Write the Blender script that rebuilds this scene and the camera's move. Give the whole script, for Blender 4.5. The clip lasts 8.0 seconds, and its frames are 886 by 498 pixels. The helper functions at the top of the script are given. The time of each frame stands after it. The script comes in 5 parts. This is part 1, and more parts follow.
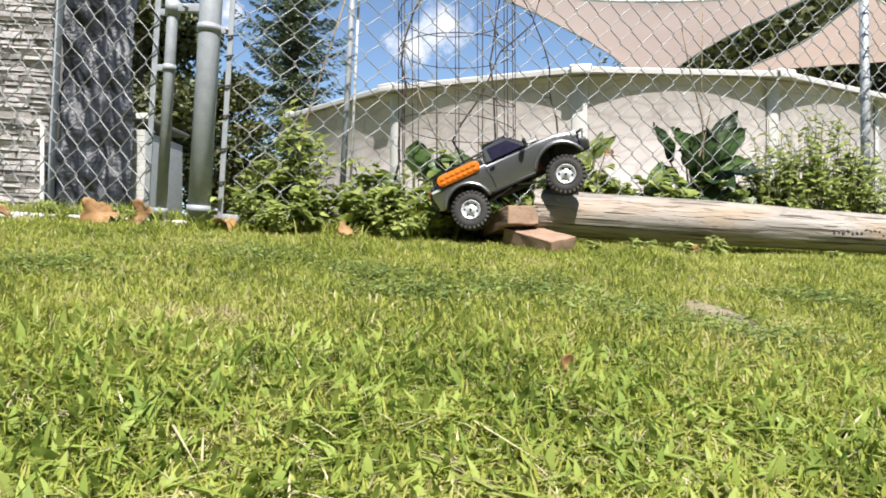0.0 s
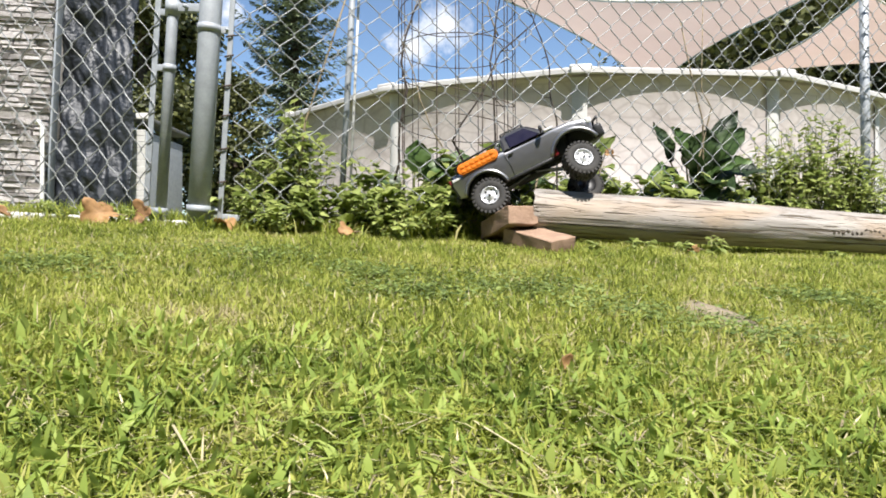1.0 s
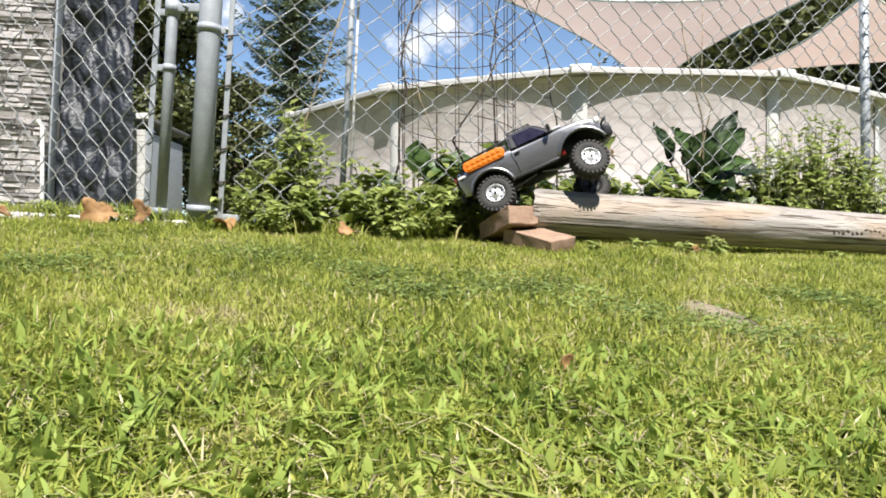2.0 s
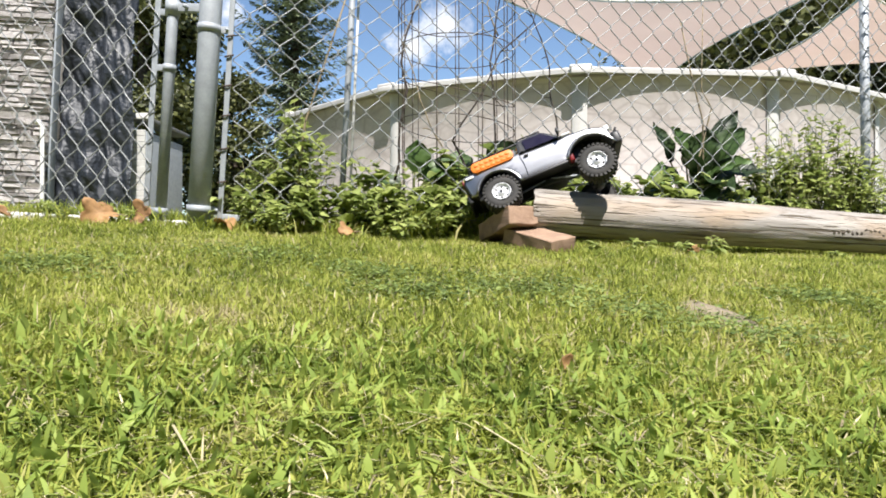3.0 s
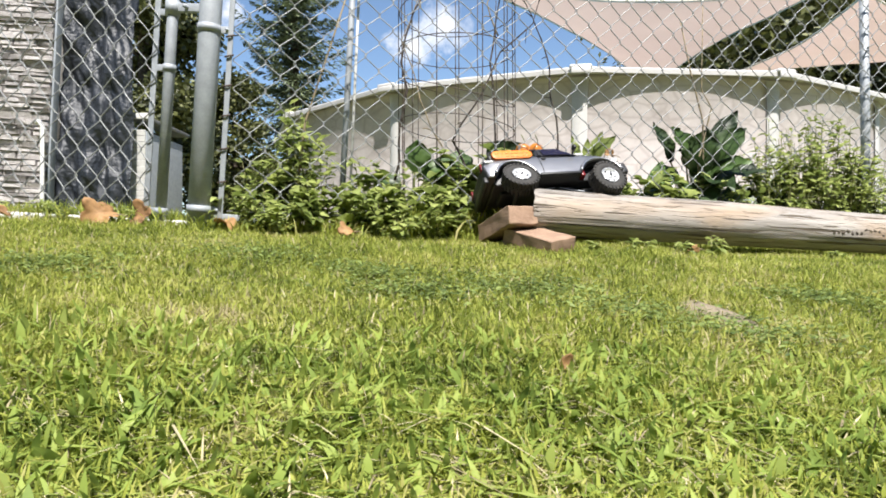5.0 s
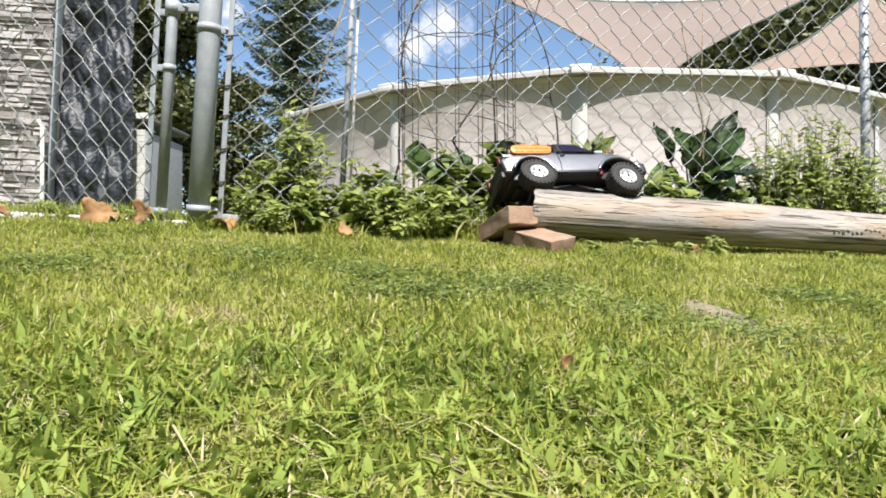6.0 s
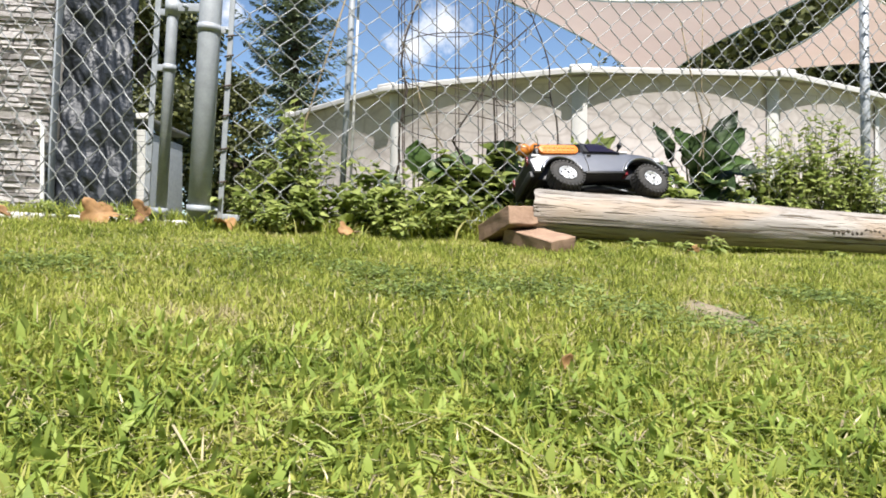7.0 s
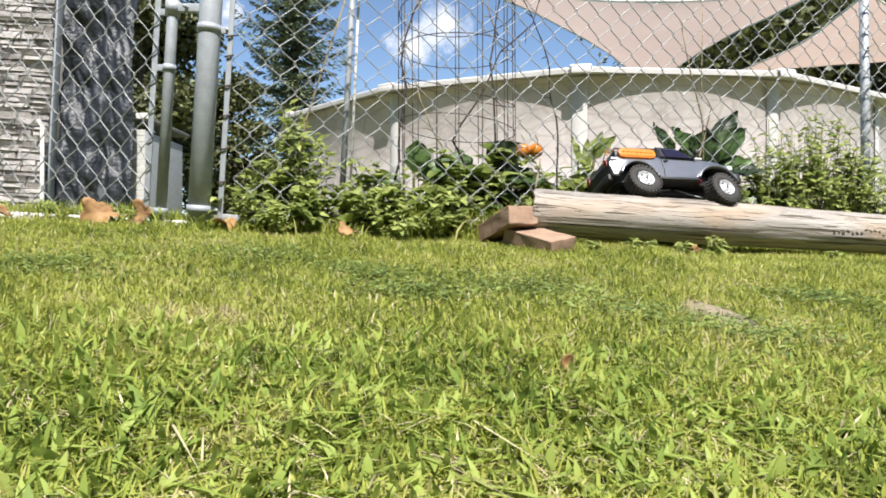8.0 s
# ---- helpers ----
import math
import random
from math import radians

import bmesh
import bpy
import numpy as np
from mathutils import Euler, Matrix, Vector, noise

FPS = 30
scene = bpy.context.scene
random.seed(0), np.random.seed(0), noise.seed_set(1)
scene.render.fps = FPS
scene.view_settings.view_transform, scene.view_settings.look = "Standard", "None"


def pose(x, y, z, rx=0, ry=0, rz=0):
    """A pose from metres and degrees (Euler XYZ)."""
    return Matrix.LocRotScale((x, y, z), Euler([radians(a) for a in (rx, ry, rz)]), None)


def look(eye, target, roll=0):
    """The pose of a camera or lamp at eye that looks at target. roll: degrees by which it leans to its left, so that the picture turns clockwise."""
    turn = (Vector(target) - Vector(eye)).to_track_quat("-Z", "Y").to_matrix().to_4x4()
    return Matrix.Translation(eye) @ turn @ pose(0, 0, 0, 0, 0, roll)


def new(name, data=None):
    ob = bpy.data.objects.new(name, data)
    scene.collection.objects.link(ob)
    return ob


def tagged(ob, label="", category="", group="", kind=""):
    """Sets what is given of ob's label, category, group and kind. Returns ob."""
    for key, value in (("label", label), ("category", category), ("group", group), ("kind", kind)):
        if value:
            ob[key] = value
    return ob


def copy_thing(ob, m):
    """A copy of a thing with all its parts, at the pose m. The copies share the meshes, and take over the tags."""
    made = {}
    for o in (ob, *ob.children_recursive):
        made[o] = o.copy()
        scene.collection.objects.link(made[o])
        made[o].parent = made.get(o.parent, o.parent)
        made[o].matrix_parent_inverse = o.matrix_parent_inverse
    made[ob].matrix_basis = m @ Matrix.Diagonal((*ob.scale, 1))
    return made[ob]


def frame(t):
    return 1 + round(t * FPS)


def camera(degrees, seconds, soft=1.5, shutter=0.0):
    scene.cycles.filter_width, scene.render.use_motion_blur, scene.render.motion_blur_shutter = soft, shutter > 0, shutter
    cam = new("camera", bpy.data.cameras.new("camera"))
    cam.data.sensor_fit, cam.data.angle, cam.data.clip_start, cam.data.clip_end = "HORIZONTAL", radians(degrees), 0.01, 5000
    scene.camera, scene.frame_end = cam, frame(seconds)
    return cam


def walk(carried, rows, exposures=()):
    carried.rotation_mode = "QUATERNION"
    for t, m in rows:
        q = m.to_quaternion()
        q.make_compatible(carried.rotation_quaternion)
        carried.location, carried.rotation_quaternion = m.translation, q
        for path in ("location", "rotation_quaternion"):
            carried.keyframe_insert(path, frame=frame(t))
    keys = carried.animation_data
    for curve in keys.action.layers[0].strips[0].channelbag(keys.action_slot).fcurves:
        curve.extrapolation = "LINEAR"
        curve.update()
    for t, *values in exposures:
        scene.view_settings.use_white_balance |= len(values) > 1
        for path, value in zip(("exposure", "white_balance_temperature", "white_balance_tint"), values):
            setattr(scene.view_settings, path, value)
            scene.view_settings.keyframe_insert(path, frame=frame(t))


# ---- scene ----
cam = camera(68, 8.0, soft=1.8)
EYE = 0.215
walk(cam, [(0.0, look((0, 0, EYE), (0, 10, EYE))), (8.0, look((0, 0, EYE), (0, 10, EYE)))], exposures=[(0.0, 0.98), (8.0, 0.98)])

# ---- world, sun ----
SUN_TO = Vector((0.13, -0.58, 1.0)).normalized()
world = bpy.data.worlds.new("sky")
scene.world = world
world.use_nodes = True
wn, wl = world.node_tree.nodes, world.node_tree.links
bg = wn["Background"]
sky = wn.new("ShaderNodeTexSky")
sky.sky_type, sky.sun_disc = "NISHITA", False
sky.sun_elevation = math.asin(SUN_TO.z)
sky.sun_rotation = math.atan2(SUN_TO.x, SUN_TO.y)
sky.air_density, sky.dust_density, sky.ozone_density = 1.0, 0.1, 3.0
bg.inputs["Strength"].default_value = 0.085


def sky_cloud(direction, size, seed, stretch=1.6):
    """Mask of one small cumulus in the sky, round a direction."""
    tc = wn.new("ShaderNodeTexCoord")
    sub = wn.new("ShaderNodeVectorMath")
    sub.operation = "SUBTRACT"
    wl.new(tc.outputs["Generated"], sub.inputs[0])
    sub.inputs[1].default_value = Vector(direction).normalized()
    scl = wn.new("ShaderNodeVectorMath")
    scl.operation = "MULTIPLY"
    wl.new(sub.outputs[0], scl.inputs[0])
    scl.inputs[1].default_value = (1 / (size * stretch), 1 / size, 1 / size)
    ln = wn.new("ShaderNodeVectorMath")
    ln.operation = "LENGTH"
    wl.new(scl.outputs[0], ln.inputs[0])
    nz = wn.new("ShaderNodeTexNoise")
    nz.inputs["Scale"].default_value = 1.1 / size
    nz.inputs["Detail"].default_value = 7
    nz.inputs["Roughness"].default_value = 0.6
    off = wn.new("ShaderNodeVectorMath")
    off.operation = "ADD"
    wl.new(tc.outputs["Generated"], off.inputs[0])
    off.inputs[1].default_value = (seed, seed * 0.7, seed * 0.3)
    wl.new(off.outputs[0], nz.inputs["Vector"])
    ad = wn.new("ShaderNodeMath")
    ad.operation = "MULTIPLY_ADD"
    wl.new(nz.outputs["Fac"], ad.inputs[0])
    ad.inputs[1].default_value = -2.2
    wl.new(ln.outputs["Value"], ad.inputs[2])
    mr = wn.new("ShaderNodeMapRange")
    wl.new(ad.outputs[0], mr.inputs["Value"])
    mr.inputs["From Min"].default_value, mr.inputs["From Max"].default_value = -0.05, -1.15
    return mr.outputs["Result"]


col = sky.outputs["Color"]
for direction, size, seed, stretch in (((0.002, 1, 0.337), 0.034, 3.1, 1.1), ((-0.045, 1, 0.312), 0.03, 5.3, 1.3),
                                       ((-0.325, 1, 0.36), 0.02, 1.3, 1.2), ((0.8, -0.7, 0.9), 0.2, 7.7, 1.8), ((-0.9, -0.2, 0.7), 0.15, 9.2, 1.8)):
    mx = wn.new("ShaderNodeMix")
    mx.data_type = "RGBA"
    wl.new(sky_cloud(direction, size, seed, stretch), mx.inputs["Factor"])
    wl.new(col, mx.inputs["A"])
    mx.inputs["B"].default_value = (8.2, 8.2, 8.4, 1)
    col = mx.outputs["Result"]
wl.new(col, bg.inputs["Color"])

sun = new("sun", bpy.data.lights.new("sun", "SUN"))
sun.data.energy, sun.data.angle, sun.data.color = 6.0, radians(0.53), (1.0, 0.957, 0.905)
sun.matrix_world = look(SUN_TO * 50, (0, 0, 0))


# ---- materials ----
ALBEDO = 0.70  # the light is strong: all the base colours below are brought down by this


def mat(name, base, rough=0.8, metal=0.0, var=0.25, scale=8.0, fine=60.0, bump=0.2, dist=0.004, stretch=(1, 1, 1), tint=None,
        translucent=0.0, per_object=0.0, per_island=0.0, coat=0.0, spec=0.5, coords="Object", rough_var=0.12):
    """Painted or raw surface: broad stains, fine grain and relief, at real size."""
    base, tint = tuple(c * ALBEDO for c in base), tint and tuple(c * ALBEDO for c in tint)
    m = bpy.data.materials.new(name)
    m.use_nodes = True
    n, l = m.node_tree.nodes, m.node_tree.links
    p = n["Principled BSDF"]
    tc = n.new("ShaderNodeTexCoord")
    mp = n.new("ShaderNodeMapping")
    mp.inputs["Scale"].default_value = stretch
    l.new(tc.outputs[coords], mp.inputs["Vector"])

    def nz(sc, detail):
        t = n.new("ShaderNodeTexNoise")
        t.inputs["Scale"].default_value, t.inputs["Detail"].default_value = sc, detail
        l.new(mp.outputs["Vector"], t.inputs["Vector"])
        return t.outputs["Fac"]
    broad, grain = nz(scale, 4), nz(fine, 5)
    add = n.new("ShaderNodeMath")
    add.operation = "MULTIPLY_ADD"
    l.new(grain, add.inputs[0])
    add.inputs[1].default_value = 0.6
    l.new(broad, add.inputs[2])
    fac = add.outputs[0]
    for strength, out in ((per_object, "obj"), (per_island, "isl")):
        if strength:
            src = n.new("ShaderNodeObjectInfo").outputs["Random"] if out == "obj" else n.new("ShaderNodeNewGeometry").outputs["Random Per Island"]
            a2 = n.new("ShaderNodeMath")
            a2.operation = "MULTIPLY_ADD"
            l.new(src, a2.inputs[0])
            a2.inputs[1].default_value = strength
            l.new(fac, a2.inputs[2])
            a3 = n.new("ShaderNodeMath")
            a3.operation = "SUBTRACT"
            l.new(a2.outputs[0], a3.inputs[0])
            a3.inputs[1].default_value = strength / 2
            fac = a3.outputs[0]
    mr = n.new("ShaderNodeMapRange")
    l.new(fac, mr.inputs["Value"])
    mr.inputs["From Min"].default_value, mr.inputs["From Max"].default_value = 0.45, 1.15
    ramp = n.new("ShaderNodeMix")
    ramp.data_type = "RGBA"
    l.new(mr.outputs["Result"], ramp.inputs["Factor"])
    hi = tint or tuple(min(1, c * (1 + var)) for c in base)
    ramp.inputs["A"].default_value = (*(c * (1 - var) for c in base), 1)
    ramp.inputs["B"].default_value = (*hi, 1)
    l.new(ramp.outputs["Result"], p.inputs["Base Color"])
    rr = n.new("ShaderNodeMapRange")
    l.new(grain, rr.inputs["Value"])
    rr.inputs["To Min"].default_value, rr.inputs["To Max"].default_value = max(0.02, rough - rough_var), min(1, rough + rough_var)
    l.new(rr.outputs["Result"], p.inputs["Roughness"])
    p.inputs["Metallic"].default_value = metal
    p.inputs["Coat Weight"].default_value = coat
    p.inputs["Coat Roughness"].default_value = 0.08
    p.inputs["Specular IOR Level"].default_value = spec
    if bump:
        b = n.new("ShaderNodeBump")
        b.inputs["Strength"].default_value, b.inputs["Distance"].default_value = bump, dist
        l.new(add.outputs[0], b.inputs["Height"])
        l.new(b.outputs["Normal"], p.inputs["Normal"])
    if translucent:
        tr = n.new("ShaderNodeBsdfTranslucent")
        l.new(ramp.outputs["Result"], tr.inputs["Color"])
        ms = n.new("ShaderNodeMixShader")
        ms.inputs["Fac"].default_value = translucent
        l.new(p.outputs["BSDF"], ms.inputs[1])
        l.new(tr.outputs["BSDF"], ms.inputs[2])
        l.new(ms.outputs["Shader"], n["Material Output"].inputs["Surface"])
    return m


def grass_material(name, cols, rough=0.65):
    """Blades: each its own shade, drifting between green and straw over the lawn."""
    m = bpy.data.materials.new(name)
    m.use_nodes = True
    n, l = m.node_tree.nodes, m.node_tree.links
    p = n["Principled BSDF"]
    geo = n.new("ShaderNodeNewGeometry")
    tc = n.new("ShaderNodeTexCoord")
    t1, t2 = n.new("ShaderNodeTexNoise"), n.new("ShaderNodeTexNoise")
    for t, sc in ((t1, 3.2), (t2, 11.0)):
        t.inputs["Scale"].default_value, t.inputs["Detail"].default_value = sc, 3
        l.new(tc.outputs["Object"], t.inputs["Vector"])

    def ma(op, a, b):
        q = n.new("ShaderNodeMath")
        q.operation = op
        for i, v in enumerate((a, b)):
            if isinstance(v, (int, float)):
                q.inputs[i].default_value = v
            else:
                l.new(v, q.inputs[i])
        return q.outputs[0]
    f = ma("ADD", ma("MULTIPLY", geo.outputs["Random Per Island"], 0.5), ma("MULTIPLY", ma("ADD", t1.outputs["Fac"], t2.outputs["Fac"]), 0.9))
    f = ma("SUBTRACT", f, 0.67)
    r = n.new("ShaderNodeValToRGB")
    l.new(f, r.inputs["Fac"])
    el = r.color_ramp.elements
    el[0].position, el[0].color = 0.15, (*(v * ALBEDO for v in cols[0]), 1)
    el[1].position, el[1].color = 0.95, (*(v * ALBEDO for v in cols[-1]), 1)
    for i, c in enumerate(cols[1:-1]):
        e = el.new(0.15 + 0.8 * (i + 1) / (len(cols) - 1))
        e.color = (*(v * ALBEDO for v in c), 1)
    l.new(r.outputs["Color"], p.inputs["Base Color"])
    p.inputs["Roughness"].default_value = rough
    p.inputs["Specular IOR Level"].default_value = 0.25
    tr = n.new("ShaderNodeBsdfTranslucent")
    l.new(r.outputs["Color"], tr.inputs["Color"])
    ms = n.new("ShaderNodeMixShader")
    ms.inputs["Fac"].default_value = 0.45
    l.new(p.outputs["BSDF"], ms.inputs[1])
    l.new(tr.outputs["BSDF"], ms.inputs[2])
    l.new(ms.outputs["Shader"], n["Material Output"].inputs["Surface"])
    return m


M_SOIL = mat("soil_thatch", (0.15, 0.17, 0.05), 0.95, var=0.5, scale=5, fine=90, bump=0.6, dist=0.01, tint=(0.27, 0.29, 0.10))
M_GRASS = grass_material("grass_blades", [(0.137, 0.185, 0.034), (0.315, 0.38, 0.065), (0.51, 0.555, 0.105), (0.60, 0.59, 0.18), (0.64, 0.53, 0.33)])
M_BROAD = grass_material("broad_grass", [(0.26, 0.37, 0.075), (0.42, 0.53, 0.11), (0.57, 0.65, 0.18)], 0.6)
M_WEED = mat("weed_leaf", (0.38, 0.50, 0.12), 0.5, var=0.45, scale=12, fine=80, bump=0.1, tint=(0.62, 0.70, 0.23), translucent=0.5, per_island=0.9)
M_WEED_DARK = mat("dark_leaf", (0.03, 0.065, 0.018), 0.42, var=0.45, scale=14, fine=70, bump=0.35, tint=(0.11, 0.19, 0.05), translucent=0.25, per_object=0.7)
M_CLOVER = mat("clover_leaf", (0.18, 0.27, 0.06), 0.5, var=0.4, scale=12, fine=80, bump=0, tint=(0.34, 0.43, 0.12), translucent=0.35, per_island=0.9)
M_STEM = mat("weed_stem", (0.20, 0.25, 0.07), 0.7, var=0.4, tint=(0.35, 0.33, 0.14), per_island=0.5)
M_DRY = mat("dry_stem", (0.36, 0.29, 0.18), 0.85, var=0.4, per_island=0.5)
M_VINE = mat("dead_vine", (0.06, 0.045, 0.035), 0.85, var=0.4)
M_DEADLEAF = mat("dead_leaf", (0.34, 0.17, 0.07), 0.7, var=0.45, scale=30, fine=160, bump=0.4, tint=(0.56, 0.32, 0.13), translucent=0.2, per_object=0.5)
M_LOG = mat("weathered_log", (0.30, 0.27, 0.235), 0.9, var=0.45, scale=9, fine=40, bump=0.8, dist=0.006, stretch=(0.12, 1, 1), tint=(0.53, 0.49, 0.45))


def stone_print():
    """Faint joints of a printed stone pattern on the pool wall."""
    n, l = M_POOLWALL.node_tree.nodes, M_POOLWALL.node_tree.links
    p = n["Principled BSDF"]
    old = p.inputs["Base Color"].links[0].from_socket
    tc, mp, vo = n.new("ShaderNodeTexCoord"), n.new("ShaderNodeMapping"), n.new("ShaderNodeTexVoronoi")
    mp.inputs["Scale"].default_value = (1, 1, 1.9)
    vo.feature = "DISTANCE_TO_EDGE"
    vo.inputs["Scale"].default_value = 4.2
    l.new(tc.outputs["Object"], mp.inputs["Vector"])
    l.new(mp.outputs["Vector"], vo.inputs["Vector"])
    r, x = n.new("ShaderNodeMapRange"), n.new("ShaderNodeMix")
    l.new(vo.outputs["Distance"], r.inputs["Value"])
    r.inputs["From Min"].default_value, r.inputs["From Max"].default_value = 0.0, 0.09
    r.inputs["To Min"].default_value, r.inputs["To Max"].default_value = 0.45, 0.0
    x.data_type = "RGBA"
    l.new(r.outputs["Result"], x.inputs["Factor"])
    l.new(old, x.inputs["A"])
    x.inputs["B"].default_value = (0.30, 0.25, 0.235, 1)
    l.new(x.outputs["Result"], p.inputs["Base Color"])


def log_material():
    """Sun-bleached softwood: long grain, dark drying cracks, brown weather stains."""
    m = M_LOG
    n, l = m.node_tree.nodes, m.node_tree.links
    p = n["Principled BSDF"]
    old = p.inputs["Base Color"].links[0].from_socket
    tc = n.new("ShaderNodeTexCoord")

    def streak(scale, sc, lo, hi, detail=3):
        mp = n.new("ShaderNodeMapping")
        mp.inputs["Scale"].default_value = scale
        l.new(tc.outputs["Object"], mp.inputs["Vector"])
        t = n.new("ShaderNodeTexNoise")
        t.inputs["Scale"].default_value, t.inputs["Detail"].default_value = sc, detail
        l.new(mp.outputs["Vector"], t.inputs["Vector"])
        r = n.new("ShaderNodeMapRange")
        l.new(t.outputs["Fac"], r.inputs["Value"])
        r.inputs["From Min"].default_value, r.inputs["From Max"].default_value = lo, hi
        return r.outputs["Result"]

    def over(base, fac, colour):
        x = n.new("ShaderNodeMix")
        x.data_type = "RGBA"
        l.new(fac, x.inputs["Factor"])
        l.new(base, x.inputs["A"])
        x.inputs["B"].default_value = (*colour, 1)
        return x.outputs["Result"]
    stain = streak((0.5, 2, 2), 4.0, 0.52, 0.80)
    grain = streak((0.07, 1, 1), 190.0, 0.55, 0.78)
    crack = streak((0.035, 1, 1), 95.0, 0.615, 0.66, 2)
    c = over(old, stain, (0.30, 0.21, 0.13))
    c = over(c, grain, (0.24, 0.19, 0.14))
    c = over(c, crack, (0.09, 0.07, 0.05))
    l.new(c, p.inputs["Base Color"])
    b = n.new("ShaderNodeBump")
    b.invert = True
    b.inputs["Strength"].default_value, b.inputs["Distance"].default_value = 0.9, 0.006
    add = n.new("ShaderNodeMath")
    l.new(grain, add.inputs[0])
    l.new(crack, add.inputs[1])
    l.new(add.outputs[0], b.inputs["Height"])
    l.new(p.inputs["Normal"].links[0].from_socket, b.inputs["Normal"])
    l.new(b.outputs["Normal"], p.inputs["Normal"])


M_DIRT = mat("bare_dirt", (0.24, 0.19, 0.12), 0.95, var=0.4, scale=25, fine=160, bump=0.8, dist=0.006, tint=(0.42, 0.345, 0.235))
M_STRAW = mat("straw", (0.46, 0.38, 0.20), 0.8, var=0.4, per_island=0.8, bump=0, tint=(0.66, 0.58, 0.36))
# end grain painted dark for the shaded log end; the scorched marks use it too
M_LOGEND = mat("log_end_grain", (0.10, 0.08, 0.06), 0.95, var=0.5, scale=20, bump=0.5)
M_BRICK = mat("clay_brick", (0.27, 0.155, 0.10), 0.92, var=0.3, scale=22, fine=220, bump=0.5, dist=0.003, tint=(0.42, 0.28, 0.19), per_object=0.3)
M_STEEL = mat("galvanised_steel", (0.39, 0.42, 0.455), 0.6, metal=0.12, var=0.2, scale=30, fine=200, bump=0.12, dist=0.001)
M_WIRE = mat("galvanised_wire", (0.32, 0.33, 0.33), 0.5, metal=0.4, var=0.25, scale=14, bump=0)
M_RUST = mat("rusty_wire", (0.10, 0.075, 0.06), 0.8, metal=0.3, var=0.5, scale=14, bump=0)
M_POOLWALL = mat("pool_wall_stone_print", (0.68, 0.60, 0.585), 0.6, var=0.14, scale=4.5, fine=19, bump=0.12, tint=(0.86, 0.78, 0.765))
M_POOLTRIM = mat("pool_resin", (0.68, 0.66, 0.64), 0.45, var=0.08, scale=6, bump=0.05)
M_SAIL = mat("shade_cloth", (0.68, 0.51, 0.44), 0.9, var=0.07, scale=1.5, fine=300, bump=0.15, translucent=0.4)
M_HEM = mat("sail_hem", (0.80, 0.72, 0.64), 0.8, var=0.1)
M_STONE = mat("ledge_stone", (0.43, 0.395, 0.38), 0.9, var=0.4, scale=10, fine=60, bump=0.7, dist=0.01, tint=(0.76, 0.71, 0.685), per_object=0.5)
M_MORTAR = mat("mortar", (0.32, 0.30, 0.285), 0.95, var=0.3)
M_TARP = mat("black_plastic_sheet", (0.022, 0.027, 0.036), 0.48, var=0.3, scale=5, fine=40, bump=0.8, dist=0.02, spec=0.5)
M_WHITE = mat("white_paint", (0.80, 0.79, 0.76), 0.6, var=0.08, scale=8, bump=0.08)
M_ROOF = mat("grey_shingle", (0.16, 0.16, 0.16), 0.9, var=0.3, bump=0.4)
M_BARK = mat("bark", (0.12, 0.09, 0.065), 0.95, var=0.4, scale=4, fine=25, bump=0.8, dist=0.03, stretch=(1, 1, 0.3))
M_SPRUCE = mat("spruce_needles", (0.10, 0.14, 0.07), 0.6, var=0.45, scale=1.2, fine=9, bump=0, tint=(0.28, 0.34, 0.17), per_island=0.8, translucent=0.2)
M_LEAF = mat("tree_leaves", (0.07, 0.09, 0.025), 0.55, var=0.5, scale=0.9, fine=7, bump=0, tint=(0.17, 0.18, 0.05), per_island=0.8, translucent=0.2)


# ---- mesh helpers ----
def part(name, bm, material, parent=None, label="", smooth=True):
    me = bpy.data.meshes.new(name)
    bm.to_mesh(me)
    bm.free()
    me.materials.append(material)
    if smooth:
        me.shade_smooth()
    ob = new(name, me)
    ob.parent = parent
    return tagged(ob, label)


def raw(name, verts, faces, material, parent=None, label="", smooth=False):
    me = bpy.data.meshes.new(name)
    me.from_pydata([tuple(v) for v in verts], [], faces)
    me.materials.append(material)
    if smooth:
        me.shade_smooth()
    ob = new(name, me)
    ob.parent = parent
    return tagged(ob, label)


def box(bm, c, s, bevel=0.0, m=None):
    """A bevelled block of size s round c, turned by m."""
    r = bmesh.ops.create_cube(bm, size=1, matrix=Matrix.Translation(c) @ (m or Matrix()) @ Matrix.Diagonal((*s, 1)))
    if bevel:
        es = list({e for v in r["verts"] for e in v.link_edges})
        bmesh.ops.bevel(bm, geom=es, offset=bevel, segments=2, profile=0.6, affect="EDGES")
    return bm


def tube(bm, pts, radii, sides=8, cap=True):
    """A tube along points, with a radius at each."""
    pts = [Vector(p) for p in pts]
    if isinstance(radii, (int, float)):
        radii = [radii] * len(pts)
    rings, up = [], Vector((0.31, 0.22, 0.93))
    for i, p in enumerate(pts):
        d = (pts[min(i + 1, len(pts) - 1)] - pts[max(i - 1, 0)]).normalized()
        a = d.cross(up)
        a = (a if a.length > 0.05 else d.cross(Vector((1, 0, 0)))).normalized()
        b = d.cross(a)
        rings.append([bm.verts.new(p + (a * math.cos(k * math.tau / sides) + b * math.sin(k * math.tau / sides)) * radii[i]) for k in range(sides)])
    for r0, r1 in zip(rings, rings[1:]):
        for k in range(sides):
            bm.faces.new((r0[k], r0[(k + 1) % sides], r1[(k + 1) % sides], r1[k]))
    if cap and sides > 2:
        bm.faces.new(rings[0][::-1])
        bm.faces.new(rings[-1])
    return bm


